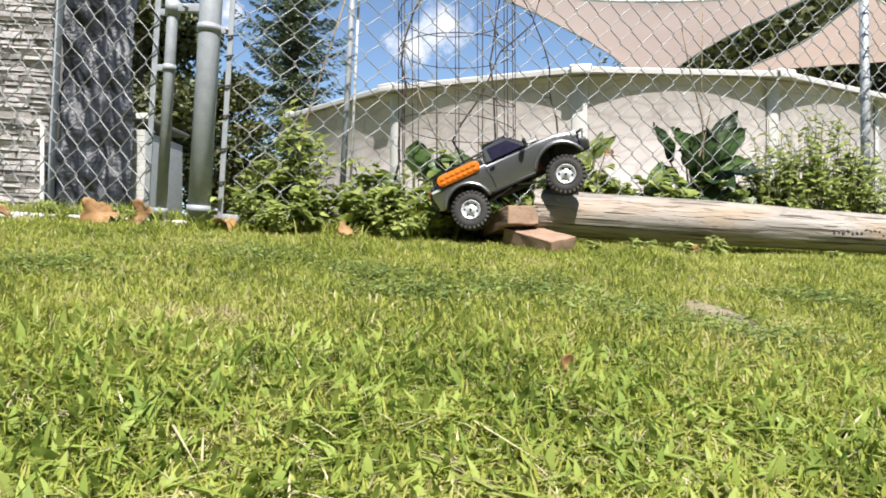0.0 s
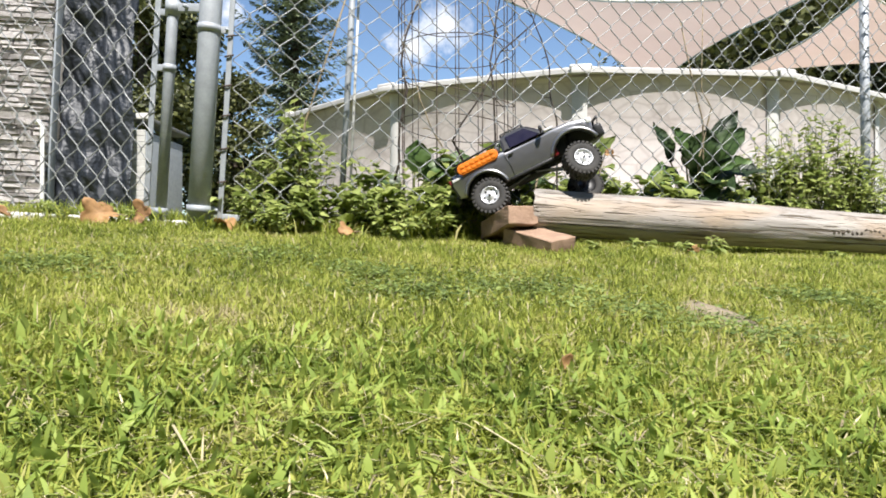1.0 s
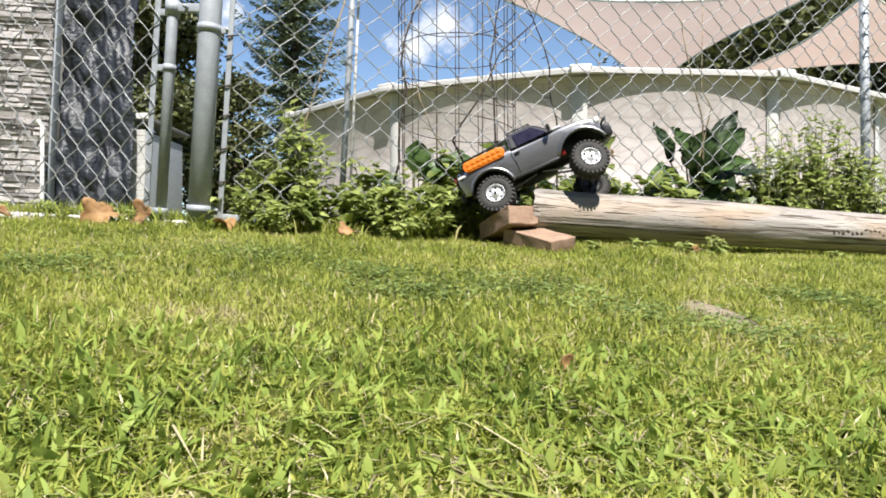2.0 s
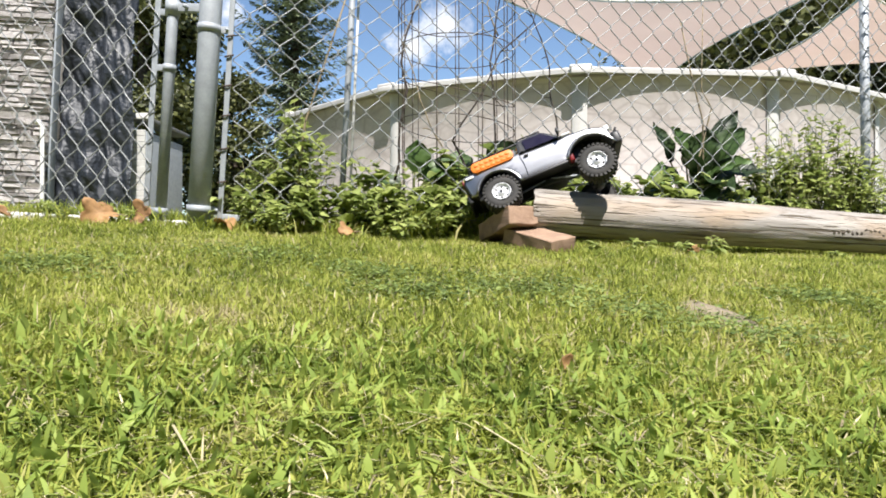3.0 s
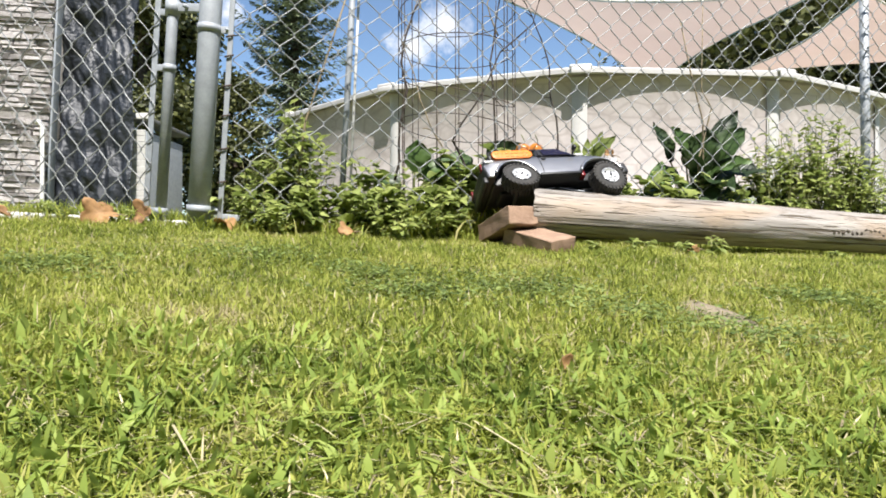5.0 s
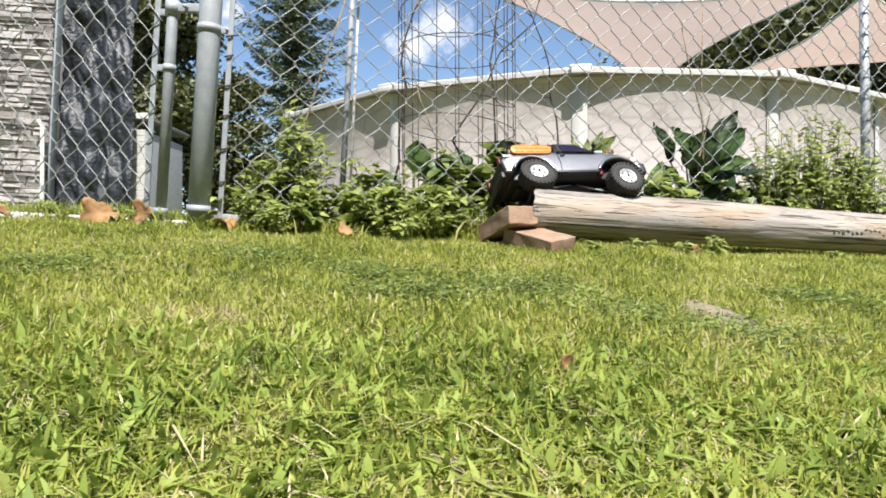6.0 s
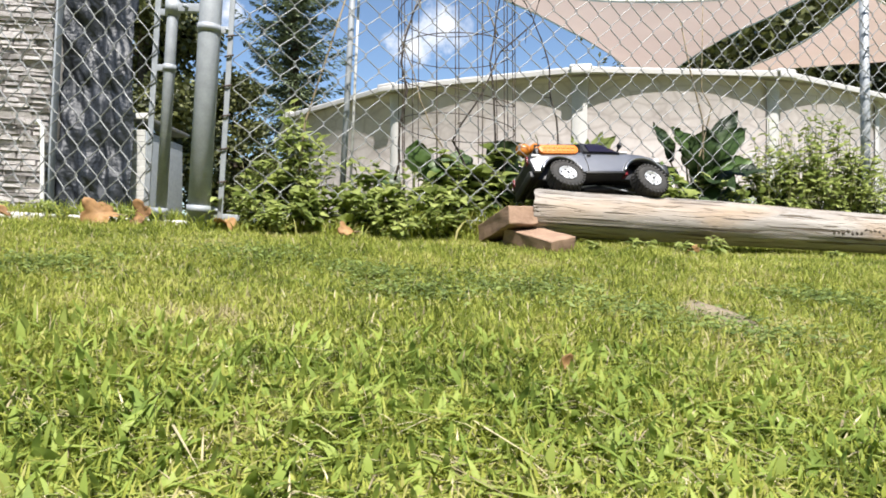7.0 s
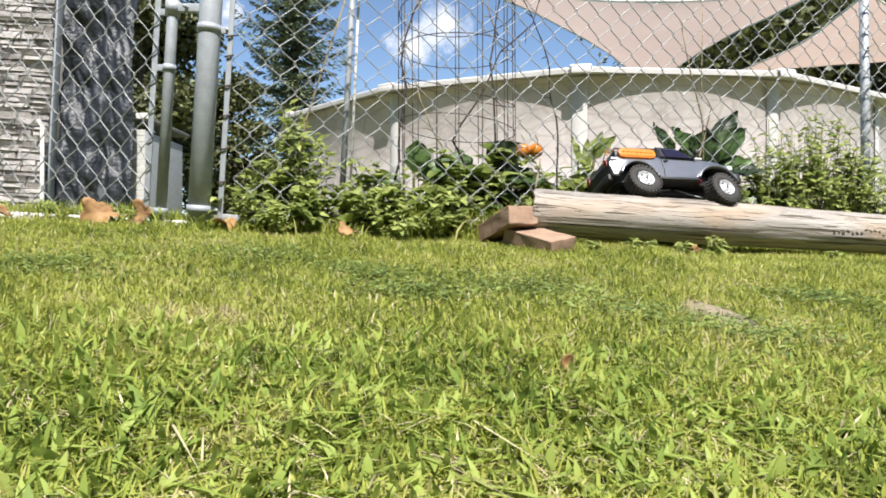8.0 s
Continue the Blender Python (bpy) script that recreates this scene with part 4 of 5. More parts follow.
def build_weeds():
    def fx(x, off):
        return fence_y(x) + off
    # left stretch, between gate post and cage
    at_gate = [
        ("tall_weed", -0.47, 0.06, 0.3, 0.09, 170, 0.055, 0.026),
        ("tall_weed", -0.56, 0.1, 0.22, 0.09, 150, 0.05, 0.024),
        ("vine_weed", -0.36, -0.04, 0.15, 0.12, 170, 0.048, 0.034),
        ("vine_weed", -0.25, 0.05, 0.19, 0.12, 170, 0.055, 0.04),
        ("vine_weed", -0.14, 0.02, 0.16, 0.12, 170, 0.05, 0.036),
        ("vine_weed", -0.04, -0.02, 0.13, 0.11, 170, 0.045, 0.028),
        ("vine_weed", 0.05, 0.10, 0.15, 0.11, 160, 0.05, 0.03),
        ("tall_weed", -0.5, -0.07, 0.12, 0.09, 130, 0.04, 0.022),
        ("vine_weed", -0.62, 0.0, 0.12, 0.08, 110, 0.04, 0.02),
        ("vine_weed", 0.14, 0.2, 0.22, 0.1, 130, 0.07, 0.045),
        ("vine_weed", 0.24, 0.2, 0.2, 0.1, 130, 0.07, 0.045),
        ("tall_weed", -0.2, -0.12, 0.09, 0.12, 150, 0.035, 0.02),
    ]
    by_cage = [
        ("tall_weed", -0.02, -0.08, 0.1, 0.1, 150, 0.035, 0.018),
        ("vine_weed", 0.02, 0.15, 0.25, 0.11, 110, 0.085, 0.055),
        ("vine_weed", 0.13, 0.17, 0.27, 0.12, 120, 0.09, 0.06),
        ("vine_weed", 0.24, 0.16, 0.23, 0.1, 110, 0.085, 0.055),
        ("tall_weed", -0.5, 0.1, 0.36, 0.05, 130, 0.05, 0.022),
        ("vine_weed", 0.4, 0.14, 0.17, 0.1, 140, 0.065, 0.03),
        ("vine_weed", 0.55, 0.14, 0.2, 0.1, 150, 0.07, 0.035),
        ("vine_weed", 0.7, 0.12, 0.17, 0.11, 150, 0.06, 0.03),
        ("vine_weed", 0.86, 0.03, 0.17, 0.1, 150, 0.06, 0.028),
        ("vine_weed", 1.05, 0.02, 0.2, 0.12, 170, 0.055, 0.025),
        ("vine_weed", 1.22, 0.04, 0.2, 0.11, 160, 0.055, 0.022),
        ("bushy_weed", 1.36, 0.02, 0.3, 0.13, 330, 0.04, 0.016),
    ]
    behind_log = [
        ("bushy_weed", 1.52, 0.03, 0.36, 0.14, 380, 0.04, 0.015),
        ("bushy_weed", 1.68, 0.0, 0.3, 0.13, 330, 0.04, 0.015),
        ("bushy_weed", 1.85, 0.02, 0.27, 0.12, 250, 0.04, 0.016),
        ("bushy_weed", 2.05, 0.05, 0.25, 0.13, 220, 0.05, 0.02),
    ]
    for i, (nm, x, off, h, sp, n, L, W) in enumerate(at_gate + by_cage + behind_log):
        tall = x > 0.35
        weed(nm, x, fx(x, off), h * (1.95 if tall else 1.5), sp * 1.2, int(n * (4.2 if x > 1.3 else 3.2 if tall else 2.0)), L, W * (1.3 if tall else 1), 40 + i, {"tall_weed": "upright yellow-green weed at the fence foot", "vine_weed": "sprawling leafy green weed along the fence",
             "bushy_weed": "bushy fine-leaved green weed behind the log"}[nm], M_WEED)
    def foot(rng, n):
        x = rng.uniform(-1.5, 2.2, n)
        return x, np.where(x < -0.75, 2.10, 2.226 + 0.315 * x) + rng.normal(-0.03, 0.045, n)
    blades("tall_grass", 7000, foot, 0.055, 0.0045, M_GRASS, 19, "longer untrimmed grass along the fence foot", bend=0.6)
    def cage_foot(rng, n):
        x = rng.uniform(-0.18, 0.42, n)
        return x, 2.226 + 0.315 * x + rng.normal(0.06, 0.06, n)
    blades("tall_grass", 2600, cage_foot, 0.13, 0.0058, M_GRASS, 23, "tall pale grass growing below the plant cage", bend=0.55)
    # along the gate foot and the edging
    for i, x in enumerate((-1.38, -1.26, -1.14, -1.02, -0.92)):
        weed("low_weed", x, 2.0 + 0.02 * (i % 2), 0.07, 0.07, 70, 0.05, 0.008, 90 + i, "low grassy weed under the gate", M_WEED)
    for i, (x, y, h) in enumerate(((0.60, 1.985, 0.05), (0.84, 2.07, 0.10), (0.78, 2.05, 0.08), (1.3, 2.2, 0.05), (0.42, 1.95, 0.035))):
        weed("low_weed", x, y, h, 0.05, 50, 0.035, 0.016, 120 + i, "small green weed growing against the log", M_WEED)
    # broad-leaved plants behind the fence
    big_leaf_plant("broad_leaf_plant", -0.11, fx(-0.11, 0.14), [(0.30, 0.02, -0.03, 0.13, 0.085, 1.2), (0.22, 0.08, 0.0, 0.12, 0.08, 0.4), (0.18, -0.09, 0.02, 0.12, 0.08, 0.4)], "broad dark green leaves on upright stalks", 1, M_WEED_DARK)
    big_leaf_plant("broad_leaf_plant", 0.16, fx(0.16, 0.20), [(0.29, 0.06, -0.02, 0.15, 0.12, 0.4), (0.27, -0.10, -0.02, 0.14, 0.12, 0.3), (0.22, 0.12, -0.05, 0.14, 0.11, 0.1), (0.18, -0.06, -0.08, 0.13, 0.12, -0.2), (0.15, 0.05, -0.1, 0.12, 0.11, -0.3)], "mound of broad green garden leaves", 2, M_WEED_DARK)
    big_leaf_plant("broad_leaf_plant", 0.55, fx(0.55, 0.16), [(0.42, 0.01, -0.02, 0.14, 0.035, 2.0), (0.40, -0.05, -0.02, 0.13, 0.035, 1.5), (0.41, 0.06, -0.02, 0.13, 0.04, 1.4), (0.36, 0.07, -0.04, 0.12, 0.05, 0.6), (0.26, 0.0, -0.02, 0.12, 0.03, 1.6), (0.24, -0.03, -0.02, 0.12, 0.03, 1.4), (0.25, 0.05, -0.02, 0.12, 0.035, 1.2), (0.17, 0.09, -0.05, 0.13, 0.06, 0.3), (0.17, -0.07, -0.04, 0.13, 0.06, 0.4)], "slender leaved plant behind the fence", 3, M_WEED)
    big_leaf_plant("broad_leaf_plant", 1.02, fx(1.02, 0.14), [(0.50, -0.17, -0.03, 0.20, 0.06, 1.5), (0.53, 0.15, -0.02, 0.22, 0.075, 1.3), (0.47, 0.03, -0.05, 0.19, 0.12, 1.6), (0.43, -0.07, -0.06, 0.18, 0.12, 0.9), (0.42, 0.11, -0.06, 0.19, 0.12, 0.7), (0.38, 0.04, -0.05, 0.18, 0.11, 1.7), (0.28, -0.10, -0.06, 0.18, 0.13, 0.1), (0.30, 0.12, -0.06, 0.18, 0.12, 0.2), (0.24, -0.02, -0.10, 0.18, 0.13, -0.2), (0.20, 0.14, -0.08, 0.17, 0.12, -0.1), (0.20, -0.14, -0.06, 0.17, 0.12, 0.0), (0.33, -0.04, -0.08, 0.17, 0.13, 0.4), (0.31, 0.08, -0.09, 0.17, 0.13, 0.3), (0.27, 0.03, -0.12, 0.16, 0.13, 0.0)], "large dark green docks with pointed leaves", 4, M_WEED_DARK)
    big_leaf_plant("broad_leaf_plant", 1.30, fx(1.30, 0.14), [(0.25, 0.06, -0.05, 0.15, 0.08, 0.3), (0.25, -0.08, -0.05, 0.14, 0.09, 0.4), (0.19, 0.1, -0.06, 0.14, 0.09, 0.0)], "broad green leaves behind the wire mesh", 5, M_WEED_DARK)
    big_leaf_plant("broad_leaf_plant", 0.74, fx(0.74, 0.10), [(0.23, 0.07, -0.04, 0.13, 0.05, 0.4), (0.21, -0.06, -0.05, 0.12, 0.07, 0.2), (0.16, 0.04, -0.07, 0.11, 0.06, -0.2)], "pale green drooping leaves behind the log", 6, M_WEED)
    # dry stalks through the mesh
    for k, (x, pts) in enumerate(((0.99, [(0, 0, 0.05), (0.01, 0, 0.35), (0.06, 0, 0.55), (0.02, 0, 0.62), (0.03, 0.01, 0.95)]), (1.02, [(0, 0, 0.05), (0.0, 0, 0.5), (-0.05, 0, 0.7), (-0.09, 0, 0.9)]),
                                  (-0.50, [(0.03, 0, 0.1), (0.06, 0, 0.35), (0.14, 0.01, 0.6), (0.24, 0, 0.9)]), (0.33, [(0, -0.02, 0.02), (-0.005, -0.02, 0.16), (0.02, 0, 0.3)]), (0.56, [(0, 0.02, -0.02), (0.005, 0.02, 0.16), (0.03, 0.02, 0.29), (0.05, 0.02, 0.345)]))):
        bm = bmesh.new()
        tube(bm, [(x + a, fx(x, 0.03) + b, soil(x, fx(x, 0)) + c) for a, b, c in pts], [0.0045 - 0.0007 * i for i in range(len(pts))], 6)
        ob = part("dry_stalk", bm, M_DRY)
        tagged(ob, "dry straw-coloured stalk leaning on the fence", "stalk", group="dry stalks in the fence")


def dead_leaf(name, x, y, size, tilt, seed, label, z=None, lobes=5):
    rng = random.Random(seed)
    bm = bmesh.new()
    n, rings = 40, 5
    c = bm.verts.new((0, 0, 0))
    prev = None
    for r in range(1, rings + 1):
        ring = []
        for k in range(n):
            a = k * math.tau / n
            rad = size * (0.62 + 0.30 * abs(math.cos(a * lobes / 2)) ** 0.7 + 0.06 * noise.noise((math.cos(a) * 3, math.sin(a) * 3, seed))) * r / rings
            u = r / rings
            zz = size * (0.35 * u * u * math.sin(2 * a + seed) + 0.22 * u * noise.noise((math.cos(a) * 1.5 * u, math.sin(a) * 1.5 * u, seed + 4)))
            ring.append(bm.verts.new((math.cos(a) * rad, math.sin(a) * rad * 0.85, zz)))
        for k in range(n):
            if prev is None:
                bm.faces.new((c, ring[k], ring[(k + 1) % n]))
            else:
                bm.faces.new((prev[k], ring[k], ring[(k + 1) % n], prev[(k + 1) % n]))
        prev = ring
    ob = part(name, bm, M_DEADLEAF)
    ob.matrix_world = pose(x, y, (soil(x, y) if z is None else z), *tilt)
    md = ob.modifiers.new("thickness", "SOLIDIFY")
    md.thickness = 0.0008
    tagged(ob, label, "leaf", group="fallen leaves on the lawn")
    bm = bmesh.new()
    tube(bm, [(size * 0.6, 0, 0), (size * 1.0, 0.004, 0.004), (size * 1.35, -0.004, 0.012)], [0.0016, 0.0014, 0.001], 5)
    part("stalk", bm, M_DRY, ob)


def build_litter():
    dead_leaf("dry_leaf", -1.01, 1.93, 0.060, (62, 10, 20), 3, "large curled tan dead leaf standing at the gate", soil(-1.02, 1.93) + 0.038)
    dead_leaf("dry_leaf", -0.905, 1.95, 0.052, (70, -15, -30), 5, "large curled tan dead leaf standing at the gate", soil(-0.915, 1.95) + 0.035)
    dead_leaf("dry_leaf", -0.645, 1.95, 0.040, (30, 10, 60), 7, "brown dead leaf lying in the grass", soil(-0.645, 1.95) + 0.028)
    dead_leaf("dry_leaf", -0.285, 1.95, 0.032, (40, 20, 10), 9, "tan dead leaf lying in the grass", soil(-0.285, 1.95) + 0.03)
    dead_leaf("dry_leaf", -1.30, 1.93, 0.03, (30, 5, 30), 11, "brown dead leaf lying in the grass", soil(-1.3, 1.93) + 0.03)
    dead_leaf("dry_leaf", 0.775, 2.04, 0.026, (75, 0, 10), 13, "dark brown dead leaf against the log", soil(0.775, 2.04) + 0.015)
    dead_leaf("dry_leaf", 0.133, 0.69, 0.0135, (70, 65, 20), 15, "small orange-brown leaf upright in the grass", soil(0.133, 0.69) + 0.014, 2)
    dead_leaf("dry_leaf", 0.622, 2.44, 0.026, (70, 25, 15), 17, "curled brown dead leaf hanging on a dry stalk", soil(0.615, 2.44) + 0.335)
    # pale edging strip below the gate
    bm = bmesh.new()
    box(bm, (-1.25, 2.03, soil(-1.25, 2.03) + 0.006), (1.15, 0.05, 0.03), 0.008, pose(0, 0, 0, 0, 3.0, 0))
    ob = part("edging_board", bm, M_POOLTRIM)
    tagged(ob, "pale edging board lying under the gate", "edging")


# ---- model truck ----
M_PAINT = mat("silver_paint", (0.44, 0.44, 0.455), 0.31, metal=0.92, var=0.05, scale=25, fine=45, bump=0, dist=0.0005, coat=0.1, rough_var=0.015)
M_CAB = mat("dark_grey_paint", (0.035, 0.035, 0.042), 0.35, var=0.15, scale=25, fine=200, bump=0, coat=0.3)
M_BLACK = mat("black_plastic", (0.018, 0.018, 0.02), 0.5, var=0.3, scale=40, fine=200, bump=0.1, dist=0.0008)
M_RUBBER = mat("tyre_rubber", (0.028, 0.028, 0.028), 0.85, var=0.35, scale=30, fine=180, bump=0.2, dist=0.001, tint=(0.06, 0.055, 0.05))
M_RIM = mat("satin_rim", (0.70, 0.71, 0.73), 0.4, metal=0.35, var=0.12, scale=40, fine=200, bump=0.03, dist=0.0005)
M_GLASS = mat("tinted_window", (0.016, 0.012, 0.03), 0.2, var=0.1, bump=0, coat=0.0)
M_ORANGE = mat("orange_plastic", (0.86, 0.22, 0.012), 0.45, var=0.12, scale=40, fine=200, bump=0.05, dist=0.0006)
M_RED = mat("red_plastic", (0.20, 0.01, 0.012), 0.35, var=0.1, bump=0)
M_LAMP = mat("clear_lens", (0.75, 0.75, 0.75), 0.15, var=0.05, bump=0, coat=0.5)
WHEEL_R, HALF, HUB = 0.059, 0.107, 0.118


def outline_solid(bm, pts, y0, y1, bevel=0.004):
    """A side outline (x, z) given thickness from y0 to y1, with rounded long edges."""
    a = [bm.verts.new((x, y0, z)) for x, z in pts]
    b = [bm.verts.new((x, y1, z)) for x, z in pts]
    n = len(pts)
    f = [bm.faces.new(a), bm.faces.new(b[::-1])]
    for i in range(n):
        bm.faces.new((a[i], b[i], b[(i + 1) % n], a[(i + 1) % n]))
    bmesh.ops.recalc_face_normals(bm, faces=bm.faces[:])
    if bevel:
        es = [e for e in bm.edges if abs(e.verts[0].co.y - e.verts[1].co.y) < 1e-6 and (abs(e.verts[0].co.y - y0) < 1e-6 or abs(e.verts[0].co.y - y1) < 1e-6)]
        bmesh.ops.bevel(bm, geom=es, offset=bevel, segments=3, profile=0.5, affect="EDGES")
    bmesh.ops.triangulate(bm, faces=[q for q in bm.faces if len(q.verts) > 4])
    return bm


def arc(cx, cz, r, a0, a1, n=12):
    return [(cx + r * math.cos(radians(a0 + (a1 - a0) * i / n)), cz + r * math.sin(radians(a0 + (a1 - a0) * i / n))) for i in range(n + 1)]


def make_wheel(truck):
    bm = bmesh.new()
    r, w = WHEEL_R, 0.044
    lathe(bm, [(0.028, -w / 2 + 0.004), (0.033, -w / 2 - 0.001), (0.046, -w / 2 - 0.002), (0.053, -w / 2 + 0.002), (r - 0.004, -w / 2 + 0.007), (r - 0.0035, 0), (r - 0.004, w / 2 - 0.007), (0.053, w / 2 - 0.002), (0.046, w / 2 + 0.002), (0.036, w / 2 + 0.001), (0.031, w / 2 - 0.004)], 48, "Y")
    n = 26
    for k in range(n):
        for s in (-1, 1):
            a = (k + (0.5 if s > 0 else 0)) * math.tau / n
            ry = Matrix.Rotation(a, 4, "Y")
            box(bm, ry @ Vector((0, s * (w / 2 - 0.005), r - 0.0045)), (0.0088, 0.013, 0.009), 0.0012, ry @ Matrix.Rotation(s * 0.3, 4, "Z"))
            box(bm, ry @ Vector((0, s * 0.0065, r - 0.004)), (0.008, 0.011, 0.008), 0.001, ry @ Matrix.Rotation(-s * 0.4, 4, "Z"))
    wheel = part("wheel", bm, M_RUBBER, truck, "knobbly black rubber tyre")
    bm = bmesh.new()
    for s in (-1,):
        lathe(bm, [(0.029, s * 0.022), (0.0295, s * 0.0235), (0.0275, s * 0.0235), (0.0255, s * 0.020), (0.021, s * 0.0155), (0.013, s * 0.0165), (0.010, s * 0.022), (0.0065, s * 0.0235), (0.0005, s * 0.0235)], 36, "Y")
    part("rim", bm, M_RIM, wheel, "silver beadlock rim")
    bm = bmesh.new()
    lathe(bm, [(0.0300, 0.0215), (0.026, 0.017), (0.012, 0.012), (0.0005, 0.014)], 24, "Y")
    part("brake_disc", bm, M_BLACK, wheel, "black inner wheel face")
    for k in range(8):
        a = k * math.tau / 8
        bm = bmesh.new()
        tube(bm, [(0.0283 * math.cos(a), -0.0225, 0.0283 * math.sin(a)), (0.0283 * math.cos(a), -0.0252, 0.0283 * math.sin(a))], 0.0015, 6)
        part("bolt", bm, M_STEEL, wheel)
    for k in range(6):
        a = (k + 0.5) * math.tau / 6
        bm = bmesh.new()
        tube(bm, [(0.0195 * math.cos(a), -0.0150, 0.0195 * math.sin(a)), (0.0195 * math.cos(a), -0.0172, 0.0195 * math.sin(a))], 0.0036, 10)
        part("rim_hole", bm, M_BLACK, wheel, "dark vent hole")
    bm = bmesh.new()
    tube(bm, [(0, -0.022, 0), (0, -0.0265, 0)], 0.0042, 6)
    part("wheel_nut", bm, M_BLACK, wheel, "black wheel nut")
    return wheel


def build_truck():
    truck = empty("model_truck")
    tagged(truck, "silver radio-controlled pickup crawler with orange traction boards", "model truck")
    Y = 0.098
    low = [(-0.070, 0.030), (-0.096, 0.036), (-0.104, 0.085), (-0.090, 0.113), (0.098, 0.113), (0.104, 0.106), (0.236, 0.104), (0.262, 0.108), (0.33, 0.104), (0.372, 0.093), (0.392, 0.078), (0.396, 0.045), (0.389, 0.03)]
    low += arc(0.313, -0.004, 0.080, 24, 156, 14)
    low += [(0.236, 0.020), (0.082, 0.020)]
    low += arc(0.0, 0.008, 0.072, 12, 158, 14)
    bm = bmesh.new()
    outline_solid(bm, low, -Y, Y, 0.007)
    for zc in (0.042, 0.056, 0.070, 0.084, 0.096):
        bmesh.ops.bisect_plane(bm, geom=bm.verts[:] + bm.edges[:] + bm.faces[:], plane_co=(0, 0, zc), plane_no=(0, 0, 1))
    for v in bm.verts:
        v.co.y *= 1.0 - 0.055 * ((v.co.z - 0.050) / 0.06) ** 2 if v.co.z > 0.050 else 1.0
        if v.co.x < -0.02:
            v.co.y *= 1 - 0.15 * min(1, (-0.02 - v.co.x) / 0.08) ** 2
        if v.co.x > 0.30:
            v.co.y *= 1 - 0.10 * min(1, (v.co.x - 0.30) / 0.09)
    body = part("body", bm, M_PAINT, truck, "metallic silver pickup body, tail and underside blackened as shade", smooth=False)
    # shade painted in: tailgate and downward faces of the silver body go black
    body.data.materials.append(M_BLACK)
    for f in body.data.polygons:
        if (f.normal.x < -0.45 and f.center.x < -0.08) or f.normal.z < -0.75:
            f.material_index = 1
    body.data.shade_smooth()
    body.data.set_sharp_from_angle(angle=0.55)
    # cab
    bm = bmesh.new()
    prof = [(0.098, 0.108, 0.094), (0.106, 0.158, 0.078), (0.118, 0.167, 0.074), (0.182, 0.169, 0.074), (0.196, 0.164, 0.076), (0.252, 0.108, 0.092)]
    a = [bm.verts.new((x, -y, z)) for x, z, y in prof]
    b = [bm.verts.new((x, y, z)) for x, z, y in prof]
    bm.faces.new(a), bm.faces.new(b[::-1])
    for i in range(len(prof)):
        j = (i + 1) % len(prof)
        bm.faces.new((a[i], b[i], b[j], a[j]))
    bmesh.ops.recalc_face_normals(bm, faces=bm.faces[:])
    bmesh.ops.bevel(bm, geom=bm.edges[:], offset=0.003, segments=2, affect="EDGES")
    part("cab", bm, M_CAB, truck, "dark grey cab", smooth=False)

    def quad_part(nm, pts, mt, label="", parent=truck, thick=0.002):
        vs = [Vector(p) for p in pts]
        n = (vs[1] - vs[0]).cross(vs[2] - vs[0]).normalized() * thick
        bm = bmesh.new()
        lo, hi = [bm.verts.new(v) for v in vs], [bm.verts.new(v + n) for v in vs]
        bm.faces.new(hi)
        bm.faces.new(lo[::-1])
        for i in range(len(vs)):
            j = (i + 1) % len(vs)
            bm.faces.new((lo[i], lo[j], hi[j], hi[i]))
        return part(nm, bm, mt, parent, label, smooth=False)
    for s in (-1, 1):
        def side(x, z):
            y = 0.094 + (z - 0.108) / 0.055 * -0.0165
            return (x, s * (y + 0.0008), z)
        pts = [side(0.126, 0.112), side(0.230, 0.111), side(0.192, 0.155), side(0.126, 0.157)]
        quad_part("side_window", pts if s < 0 else pts[::-1], M_GLASS, "dark tinted side window")
        pts = [side(0.106, 0.112), side(0.119, 0.112), side(0.119, 0.154), side(0.111, 0.153)]
        quad_part("rear_quarter_window", pts if s < 0 else pts[::-1], M_BLACK, "black rear pillar")
        # arch flares
        for nm, cx, cz, r, a0, a1 in (("front_flare", 0.313, -0.004, 0.083, 20, 158), ("rear_flare", 0.0, 0.008, 0.075, 8, 160)):
            bm = bmesh.new()
            rows = []
            for x, z in arc(cx, cz, r, a0, a1, 18):
                d = Vector((x - cx, 0, z - cz)).normalized()
                rows.append([bm.verts.new(Vector((x, s * yy, z)) + d * dr) for yy, dr in ((0.094, -0.006), (0.107, -0.003), (0.108, 0.001), (0.105, 0.005), (0.094, 0.008))])
            for r0, r1 in zip(rows, rows[1:]):
                for k in range(4):
                    bm.faces.new((r0[k], r0[k + 1], r1[k + 1], r1[k]))
            bmesh.ops.recalc_face_normals(bm, faces=bm.faces[:])
            ob = part(nm, bm, M_PAINT, truck, "flared silver wheel arch")
            md = ob.modifiers.new("t", "SOLIDIFY")
            md.thickness = 0.002
        bm = bmesh.new()
        box(bm, (0.158, s * 0.100, 0.021), (0.150, 0.012, 0.010), 0.003)
        part("rock_slider", bm, M_BLACK, truck, "black side step")
        bm = bmesh.new()
        tube(bm, [(0.100, s * 0.0992, 0.024), (0.103, s * 0.0995, 0.06), (0.100, s * 0.0992, 0.104)], 0.0009, 5)
        part("door_gap", bm, M_BLACK, truck, "thin dark door seam")
        bm = bmesh.new()
        box(bm, (0.118, s * 0.0995, 0.093), (0.016, 0.005, 0.005), 0.0015)
        part("door_handle", bm, M_BLACK, truck)
        bm = bmesh.new()
        box(bm, (0.238, s * 0.114, 0.122), (0.010, 0.022, 0.018), 0.004)
